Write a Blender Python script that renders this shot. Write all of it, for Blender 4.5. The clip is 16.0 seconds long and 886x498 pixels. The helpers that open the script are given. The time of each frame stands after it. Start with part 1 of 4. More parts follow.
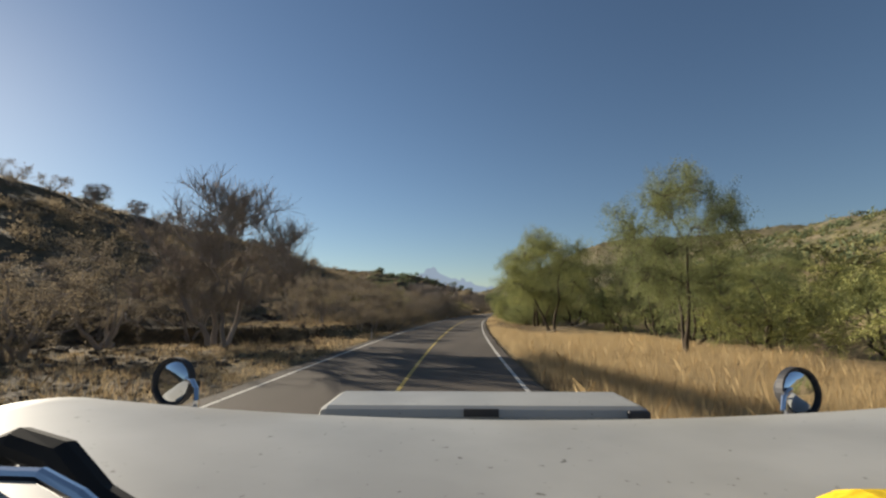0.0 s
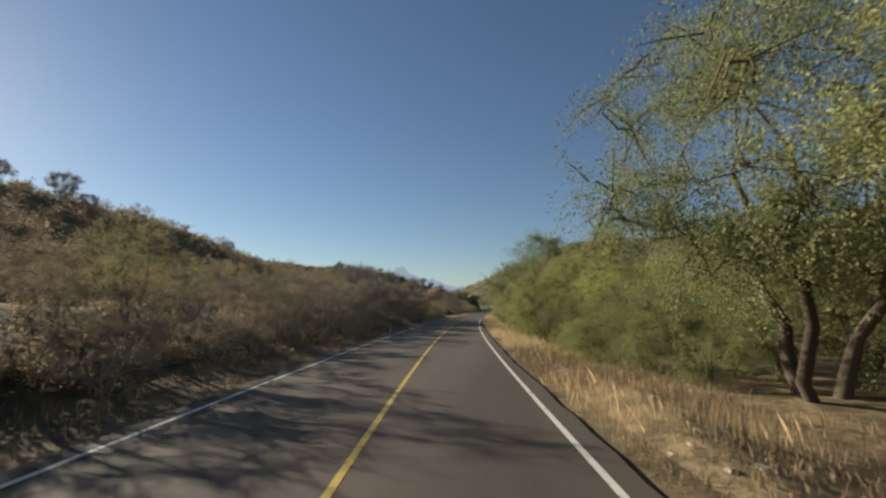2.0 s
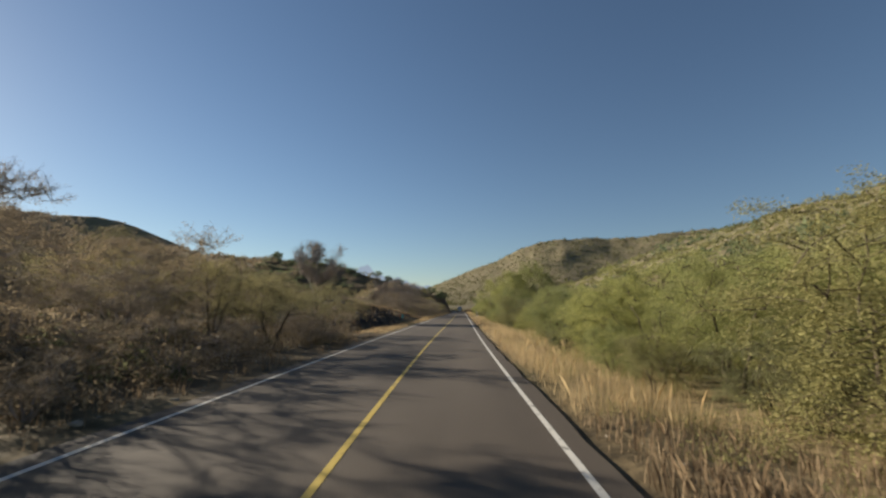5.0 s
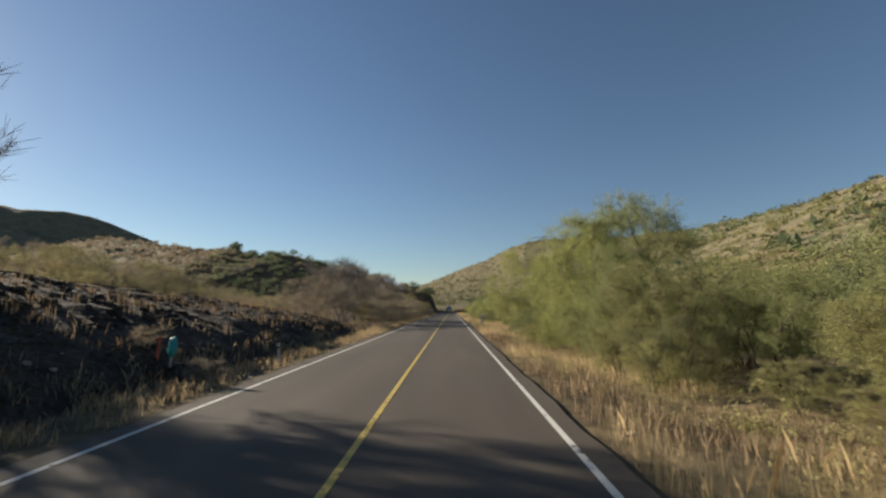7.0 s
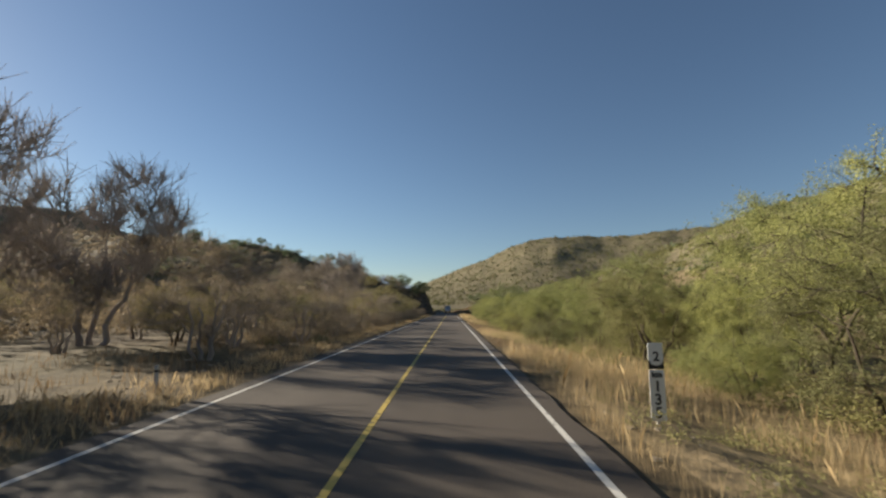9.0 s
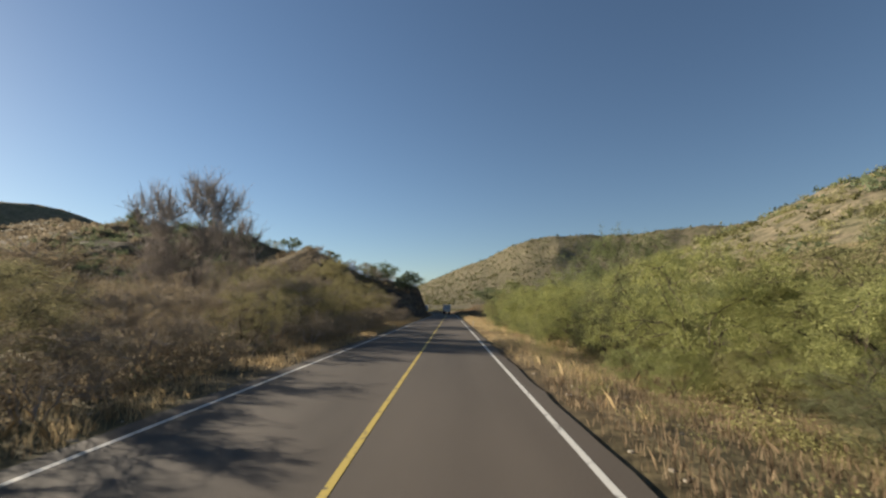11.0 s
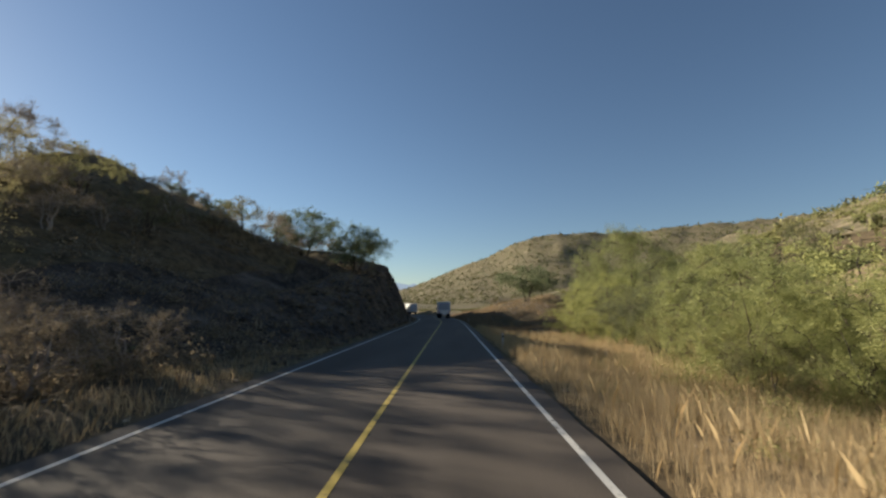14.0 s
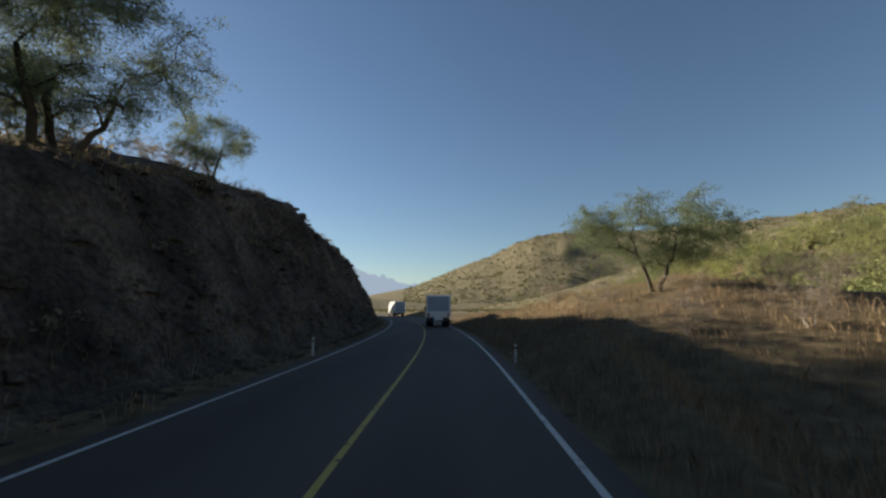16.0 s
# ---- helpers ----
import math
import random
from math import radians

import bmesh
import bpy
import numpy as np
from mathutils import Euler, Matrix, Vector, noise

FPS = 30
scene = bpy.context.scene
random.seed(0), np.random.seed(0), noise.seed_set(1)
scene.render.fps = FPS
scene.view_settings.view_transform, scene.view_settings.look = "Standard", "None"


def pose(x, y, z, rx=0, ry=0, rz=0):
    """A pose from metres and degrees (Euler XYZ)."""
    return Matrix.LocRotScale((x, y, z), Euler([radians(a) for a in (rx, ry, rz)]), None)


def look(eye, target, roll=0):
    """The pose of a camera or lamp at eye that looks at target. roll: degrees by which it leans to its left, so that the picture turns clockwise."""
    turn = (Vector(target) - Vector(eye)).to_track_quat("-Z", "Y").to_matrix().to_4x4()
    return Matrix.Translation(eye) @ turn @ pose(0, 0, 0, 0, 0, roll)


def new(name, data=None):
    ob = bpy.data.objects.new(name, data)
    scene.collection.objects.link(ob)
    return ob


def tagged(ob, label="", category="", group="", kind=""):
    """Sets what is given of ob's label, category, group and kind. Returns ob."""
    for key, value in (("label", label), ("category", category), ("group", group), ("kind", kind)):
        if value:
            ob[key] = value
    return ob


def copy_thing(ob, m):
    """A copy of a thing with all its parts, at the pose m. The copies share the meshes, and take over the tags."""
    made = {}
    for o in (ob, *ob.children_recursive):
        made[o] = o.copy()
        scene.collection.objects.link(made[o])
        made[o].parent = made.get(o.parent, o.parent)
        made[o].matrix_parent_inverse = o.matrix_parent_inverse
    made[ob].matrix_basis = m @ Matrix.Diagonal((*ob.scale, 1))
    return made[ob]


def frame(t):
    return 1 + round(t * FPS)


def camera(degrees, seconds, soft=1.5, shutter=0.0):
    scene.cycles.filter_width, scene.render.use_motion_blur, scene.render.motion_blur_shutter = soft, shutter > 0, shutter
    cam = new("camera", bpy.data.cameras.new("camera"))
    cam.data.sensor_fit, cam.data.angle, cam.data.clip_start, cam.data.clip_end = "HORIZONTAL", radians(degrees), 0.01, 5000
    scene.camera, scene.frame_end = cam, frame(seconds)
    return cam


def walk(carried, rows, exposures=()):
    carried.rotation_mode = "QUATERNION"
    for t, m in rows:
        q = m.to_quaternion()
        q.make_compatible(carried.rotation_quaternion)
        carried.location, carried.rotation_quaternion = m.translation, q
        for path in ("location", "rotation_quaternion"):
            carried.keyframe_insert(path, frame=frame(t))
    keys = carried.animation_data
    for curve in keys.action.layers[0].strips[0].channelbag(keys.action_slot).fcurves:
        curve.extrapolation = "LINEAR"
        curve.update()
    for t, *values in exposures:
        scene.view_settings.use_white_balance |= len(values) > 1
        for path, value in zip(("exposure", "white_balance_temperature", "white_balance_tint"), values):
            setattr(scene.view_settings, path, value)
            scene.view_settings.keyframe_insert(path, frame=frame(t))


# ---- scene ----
# One row each half second: seconds, x, y, yaw (degrees to the left).
PATH = [
    (0.0, 11.115, 0.00, 10.75), (0.033, 11.105, 0.06, 10.75),
    (0.5, 9.224, 11.44, 9.91),
    (1.0, 7.524, 22.92, 8.89),
    (1.5, 6.030, 34.42, 7.87),
    (2.0, 4.741, 45.95, 6.85),
    (2.5, 3.658, 57.50, 5.84),
    (3.0, 2.766, 69.07, 4.96),
    (3.5, 2.038, 80.64, 4.23),
    (4.0, 1.443, 92.23, 3.64),
    (4.5, 0.964, 103.82, 3.08),
    (5.0, 0.595, 115.41, 2.54),
    (5.5, 0.330, 127.01, 2.06),
    (6.0, 0.161, 138.61, 1.61),
    (6.5, 0.070, 150.21, 1.30),
    (7.0, 0.031, 161.81, 1.10),
    (7.5, 0.017, 173.41, 1.05),
    (8.0, 0.008, 185.01, 1.04),
    (8.5, 0.002, 196.61, 1.02),
    (9.0, 0.000, 208.21, 1.00),
    (9.5, 0.000, 219.81, 1.00),
    (10.0, 0.000, 231.41, 1.00),
    (10.5, 0.000, 243.01, 1.00),
    (11.0, 0.000, 254.61, 1.00),
    (11.5, 0.000, 266.21, 1.00),
    (12.0, 0.000, 277.81, 1.00),
    (12.5, 0.000, 289.41, 1.00),
    (13.0, 0.000, 301.01, 1.00),
    (13.5, 0.000, 312.61, 1.00),
    (14.0, 0.000, 324.21, 1.00),
    (14.5, -0.000, 335.66, 1.01),
    (15.0, -0.007, 346.82, 1.07),
    (15.5, 0.05, 357.58, 1.16),
    (16.0, 0.16, 367.84, 1.27),
]
EYE, UP = 1.85, 7.7
cam = camera(90.0, 16.0, soft=2.4, shutter=0.05)
walk(cam, [(t, pose(x, y, EYE, 90 + UP, 0, yaw)) for t, x, y, yaw in PATH],
     exposures=[(0.0, 0.80, 6650, 9.5), (4.0, 0.86, 6650, 9.5), (8.0, 0.96, 6650, 9.5), (16.0, 1.04, 6650, 9.5)])

# ---- sky and sun ----
SUN_LEFT, SUN_HIGH = 63.0, 19.8
world = bpy.data.worlds.new("world")
scene.world = world
world.use_nodes = True
sky = world.node_tree.nodes.new("ShaderNodeTexSky")
sky.sky_type = 'NISHITA'
sky.sun_disc = False
sky.sun_elevation = radians(SUN_HIGH)
sky.sun_rotation = radians(-SUN_LEFT)
sky.air_density, sky.dust_density, sky.ozone_density = 1.0, 0.14, 2.9
back = world.node_tree.nodes["Background"]
world.node_tree.links.new(sky.outputs[0], back.inputs[0])
back.inputs[1].default_value = 0.05
sun = new("sun", bpy.data.lights.new("sun", 'SUN'))
sun.data.energy, sun.data.angle, sun.data.color = 5.0, radians(0.6), (1.0, 0.90, 0.74)
sun.matrix_world = look((0, 0, 0), (math.sin(radians(SUN_LEFT)) * math.cos(radians(SUN_HIGH)),
                                    -math.cos(radians(SUN_LEFT)) * math.cos(radians(SUN_HIGH)),
                                    -math.sin(radians(SUN_HIGH))))


# ---- materials ----
def shader(name, rough=0.8, metal=0.0, spec=0.3):
    m = bpy.data.materials.new(name)
    m.use_nodes = True
    n, k = m.node_tree.nodes, m.node_tree.links
    b = n["Principled BSDF"]
    b.inputs["Roughness"].default_value = rough
    b.inputs["Metallic"].default_value = metal
    b.inputs["Specular IOR Level"].default_value = spec
    return m, n, k, b


def ramp(n, k, source, stops):
    r = n.new("ShaderNodeValToRGB")
    while len(r.color_ramp.elements) < len(stops):
        r.color_ramp.elements.new(0.5)
    for e, (p, c) in zip(r.color_ramp.elements, stops):
        e.position, e.color = p, (*c, 1)
    k.new(source, r.inputs[0])
    return r.outputs[0]


def grain(n, k, scale, detail=4.0, stretch=None, kind="Object"):
    t = n.new("ShaderNodeTexNoise")
    t.inputs["Scale"].default_value, t.inputs["Detail"].default_value = scale, detail
    c = n.new("ShaderNodeTexCoord")
    if stretch:
        mp = n.new("ShaderNodeMapping")
        mp.inputs["Scale"].default_value = stretch
        k.new(c.outputs[kind], mp.inputs[0])
        k.new(mp.outputs[0], t.inputs["Vector"])
    else:
        k.new(c.outputs[kind], t.inputs["Vector"])
    return t.outputs["Fac"]


def blend(n, k, fac, a, b, mode='MIX'):
    x = n.new("ShaderNodeMix")
    x.data_type, x.blend_type = 'RGBA', mode
    for sock, val in ((x.inputs[0], fac), (x.inputs[6], a), (x.inputs[7], b)):
        if isinstance(val, (int, float)):
            sock.default_value = val
        elif isinstance(val, tuple):
            sock.default_value = (*val, 1)
        else:
            k.new(val, sock)
    return x.outputs[2]


def relief(n, k, b, height, strength=0.4, dist=0.02):
    bp = n.new("ShaderNodeBump")
    bp.inputs["Strength"].default_value, bp.inputs["Distance"].default_value = strength, dist
    k.new(height, bp.inputs["Height"])
    k.new(bp.outputs[0], b.inputs["Normal"])


def plain(name, colour, rough=0.7, metal=0.0, spec=0.3, vary=0.12, scale=3.0):
    m, n, k, b = shader(name, rough, metal, spec)
    lo = tuple(c * (1 - vary) for c in colour)
    hi = tuple(min(1, c * (1 + vary)) for c in colour)
    k.new(ramp(n, k, grain(n, k, scale), [(0.3, lo), (0.7, hi)]), b.inputs["Base Color"])
    return m


def make_ground(name, tone):
    m, n, k, b = shader(name, 0.95, 0, 0.1)
    wide = ramp(n, k, grain(n, k, 0.06, 5), [(f, tuple(c * tone for c in col)) for f, col in ((0.35, (0.11, 0.085, 0.055)), (0.5, (0.19, 0.148, 0.092)), (0.68, (0.14, 0.12, 0.065)))])
    fine = ramp(n, k, grain(n, k, 1.7, 8), [(0.3, (0.45, 0.45, 0.45)), (0.7, (1.25, 1.2, 1.1))])
    col = blend(n, k, 1.0, wide, fine, 'MULTIPLY')
    k.new(col, b.inputs["Base Color"])
    relief(n, k, b, grain(n, k, 3.0, 8), 0.6, 0.12)
    return m


def make_rock(name, tone):
    m, n, k, b = shader(name, 0.95, 0, 0.15)
    wide = ramp(n, k, grain(n, k, 0.35, 7), [(f, tuple(c * tone for c in col)) for f, col in ((0.3, (0.045, 0.038, 0.034)), (0.5, (0.095, 0.081, 0.07)), (0.7, (0.17, 0.143, 0.12)))])
    v = n.new("ShaderNodeTexVoronoi")
    v.inputs["Scale"].default_value = 1.3
    c = n.new("ShaderNodeTexCoord")
    k.new(c.outputs["Object"], v.inputs["Vector"])
    fine = ramp(n, k, v.outputs["Distance"], [(0.0, (0.6, 0.6, 0.6)), (0.6, (1.15, 1.12, 1.05))])
    specks = ramp(n, k, grain(n, k, 7, 9), [(0.35, (0.55, 0.55, 0.55)), (0.68, (1.35, 1.3, 1.22))])
    k.new(blend(n, k, 1.0, blend(n, k, 1.0, wide, fine, 'MULTIPLY'), specks, 'MULTIPLY'), b.inputs["Base Color"])
    relief(n, k, b, grain(n, k, 2.2, 12), 1.0, 0.5)
    return m


def make_asphalt():
    m, n, k, b = shader("asphalt", 0.85, 0, 0.25)
    wide = ramp(n, k, grain(n, k, 0.5, 6, (1.0, 0.12, 1.0)), [(0.3, (0.062, 0.050, 0.040)), (0.7, (0.102, 0.083, 0.066))])
    fine = ramp(n, k, grain(n, k, 60, 3), [(0.3, (0.7, 0.7, 0.7)), (0.7, (1.25, 1.25, 1.25))])
    k.new(blend(n, k, 1.0, wide, fine, 'MULTIPLY'), b.inputs["Base Color"])
    relief(n, k, b, grain(n, k, 90, 3), 0.35, 0.01)
    return m


def make_line(name, colour, under=(0.07, 0.065, 0.058)):
    m, n, k, b = shader(name, 0.7, 0, 0.3)
    worn = ramp(n, k, grain(n, k, 5.0, 8), [(0.30, (0, 0, 0)), (0.42, (1, 1, 1))])
    k.new(blend(n, k, worn, under, colour), b.inputs["Base Color"])
    return m


def make_leaf(name, dark, light, through_light=0.35, wide=0.5):
    m = bpy.data.materials.new(name)
    m.use_nodes = True
    n, k = m.node_tree.nodes, m.node_tree.links
    n.remove(n["Principled BSDF"])
    out = n["Material Output"]
    geo, info = n.new("ShaderNodeNewGeometry"), n.new("ShaderNodeObjectInfo")
    own = ramp(n, k, geo.outputs["Random Per Island"], [(0.0, dark), (1.0, light)])
    tint = ramp(n, k, info.outputs["Random"], [(0.0, (1 - wide * 0.5, 1 - wide * 0.45, 1 - wide * 0.3)), (1.0, (1 + wide * 0.2, 1 + wide * 0.12, 1.0))])
    col = blend(n, k, 1.0, own, tint, 'MULTIPLY')
    d, t, x = n.new("ShaderNodeBsdfDiffuse"), n.new("ShaderNodeBsdfTranslucent"), n.new("ShaderNodeMixShader")
    k.new(col, d.inputs[0])
    k.new(col, t.inputs[0])
    x.inputs[0].default_value = through_light
    k.new(d.outputs[0], x.inputs[1])
    k.new(t.outputs[0], x.inputs[2])
    k.new(x.outputs[0], out.inputs[0])
    return m


def make_bark(name, dark, light):
    m, n, k, b = shader(name, 0.95, 0, 0.1)
    k.new(ramp(n, k, grain(n, k, 6, 6, (1, 1, 0.25)), [(0.3, dark), (0.7, light)]), b.inputs["Base Color"])
    relief(n, k, b, grain(n, k, 14, 5, (1, 1, 0.2)), 0.6, 0.03)
    return m


def make_hill():
    m, n, k, b = shader("hill_grass", 0.95, 0, 0.1)
    wide = ramp(n, k, grain(n, k, 0.02, 8), [(0.32, (0.145, 0.132, 0.09)), (0.47, (0.235, 0.195, 0.14)), (0.58, (0.17, 0.157, 0.10)), (0.7, (0.285, 0.235, 0.17))])
    fine = ramp(n, k, grain(n, k, 0.35, 8), [(0.35, (0.45, 0.5, 0.42)), (0.65, (1.2, 1.15, 1.05))])
    k.new(blend(n, k, 1.0, wide, fine, 'MULTIPLY'), b.inputs["Base Color"])
    relief(n, k, b, grain(n, k, 0.25, 9), 0.8, 1.5)
    return m


SAND = make_ground("pale_sandy_soil", 1.45)
GROUND, ROCK, ASPHALT, HILL = make_ground("dry_ground", 0.8), make_rock("cut_rock", 1.0), make_asphalt(), make_hill()
SPOIL = make_rock("dark_spoil", 0.5)
WHITE_LINE, YELLOW_LINE = make_line("white_road_paint", (0.55, 0.53, 0.48)), make_line("yellow_road_paint", (0.46, 0.34, 0.08))
LEAF_GREEN = make_leaf("green_leaves", (0.195, 0.215, 0.082), (0.475, 0.495, 0.215), 0.34, 0.75)
LEAF_OLIVE = make_leaf("olive_leaves", (0.175, 0.175, 0.08), (0.38, 0.37, 0.18), 0.38, 0.7)
LEAF_BROWN = make_leaf("withered_leaves", (0.185, 0.148, 0.10), (0.38, 0.318, 0.222), 0.42)
LEAF_FADED = make_leaf("fading_olive_leaves", (0.19, 0.17, 0.085), (0.40, 0.36, 0.19), 0.42)
GRASS_GOLD = make_leaf("golden_dry_grass", (0.41, 0.305, 0.17), (0.62, 0.49, 0.295), 0.4, 0.2)
GRASS_DULL = make_leaf("dull_dry_grass", (0.19, 0.132, 0.08), (0.38, 0.285, 0.18), 0.3, 0.2)
LEAF_DARK = make_leaf("dark_olive_leaves", (0.105, 0.132, 0.072), (0.25, 0.29, 0.16), 0.4, 0.3)
HILL_BUSH = make_leaf("hill_scrub", (0.10, 0.105, 0.045), (0.24, 0.225, 0.11), 0.2, 0.2)
BARK_DARK = make_bark("dark_bark", (0.05, 0.04, 0.03), (0.13, 0.105, 0.08))
CONCRETE_DUST = plain("pale_stone", (0.34, 0.29, 0.22), 0.95, 0, 0.15, 0.35, 4.0)
BARK_GREY = make_bark("grey_twigs", (0.22, 0.19, 0.17), (0.42, 0.365, 0.32))


# ---- shape of the land ----
def road_x(y):
    """x of the driven line at y: a long right bend, a straight, then a left bend."""
    y = np.asarray(y, float)
    bend = 11.1 * np.clip((155 - y) / 155, 0, 1) ** 2.4 + np.where(y < 0, -y * 0.172, 0)
    past = np.clip(y - 380, 0, 110)
    left = -past ** 2 / 700 - np.clip(y - 490, 0, None) * 0.314
    return np.where(y < 0, 11.1 - y * 0.172, bend) + left


def lattice(ix, iy, seed):
    h = (ix.astype(np.int64) * 374761393 + iy.astype(np.int64) * 668265263 + seed * 974711) & 0xFFFFFFFF
    h = ((h ^ (h >> 13)) * 1274126177) & 0xFFFFFFFF
    return ((h ^ (h >> 16)) & 0xFFFF) / 65535.0


def bumps(x, y, size, seed=0, octaves=4):
    """Smooth noise between -1 and 1."""
    x, y = np.asarray(x, float), np.asarray(y, float)
    total, amp, norm = np.zeros(np.broadcast(x, y).shape), 1.0, 0.0
    for o in range(octaves):
        u, v = x / size + 1000.0, y / size + 1000.0
        iu, iv = np.floor(u), np.floor(v)
        fu, fv = u - iu, v - iv
        fu, fv = fu * fu * (3 - 2 * fu), fv * fv * (3 - 2 * fv)
        a, b = lattice(iu, iv, seed + o), lattice(iu + 1, iv, seed + o)
        c, d = lattice(iu, iv + 1, seed + o), lattice(iu + 1, iv + 1, seed + o)
        total += amp * ((a * (1 - fu) + b * fu) * (1 - fv) + (c * (1 - fu) + d * fu) * fv - 0.5) * 2
        norm += amp
        amp, size = amp * 0.5, size * 0.5
    return total / norm


def crest(x, y, line):
    """Nearest distance to a crest line and the crest's height there."""
    best, high = np.full(np.shape(x), 1e9), np.zeros(np.shape(x))
    for (ax, ay, az), (bx, by, bz) in zip(line, line[1:]):
        dx, dy = bx - ax, by - ay
        f = np.clip(((x - ax) * dx + (y - ay) * dy) / (dx * dx + dy * dy), 0, 1)
        d = np.hypot(x - ax - f * dx, y - ay - f * dy)
        near = d < best
        best, high = np.where(near, d, best), np.where(near, az + f * (bz - az), high)
    return best, high


# far range at the end of the valley, on an arc: bearing to the right of the straight, rise over distance
FAR_RIGHT = [(-13, 0.02), (-5, 0.045), (2.4, 0.098), (7.6, 0.136), (10.5, 0.152), (13.4, 0.165), (15.5, 0.160), (19, 0.152), (23, 0.157), (28, 0.163), (33, 0.166), (45, 0.17), (70, 0.17)]
MID_RIGHT = [(520, 1400, 130), (741, 1286, 196), (705, 1060, 165), (648, 836, 182), (620, 500, 180), (600, 200, 175), (640, -300, 170)]
NEAR_RIGHT = [(170, -300, 38), (158, 120, 41), (150, 240, 43.5), (148, 310, 45.5), (150, 380, 49), (152, 430, 50), (154, 470, 43), (158, 525, 33), (170, 600, 34), (200, 720, 26)]
SPUR_LEFT = [(-520, 800, 105), (-270, 540, 58), (-141, 448, 40), (-98, 433, 34.5), (-57, 410, 21.5), (-40, 402, 16.0), (-20, 390, 10.6), (-10, 398, 8.6), (-12.5, 422, 7.8)]
FOOT_LEFT = [(-14, 338, 0.6), (-12, 346, 1.5), (-12, 359, 3.4), (-12, 372, 5.4), (-11, 386, 7.4), (-10, 398, 8.6)]
BACK_LEFT = [(-57, 410, 21.5), (-52, 430, 20.0), (-43, 450, 17.5), (-30, 472, 12)]
SHOULDER_LEFT = [(-25, 347, 8.0), (-35, 362, 16.2), (-42, 383, 19.0), (-40, 402, 16.0)]
LOW_BANK = [(-7, 44, 0.8), (-11, 62, 1.8), (-13.5, 85, 2.4), (-14, 112, 2.6), (-14, 132, 1.8), (-14, 150, 0.6)]
BANK_LEFT = [(-60, -260, 24), (-76, 60, 24), (-80, 150, 23), (-84, 200, 15), (-100, 245, 9)]
FAR_LEFT = [(-1900, 700, 330), (-1500, 1000, 300), (-1110, 1450, 280), (-920, 1560, 200), (-700, 1750, 120), (-520, 1900, 60)]


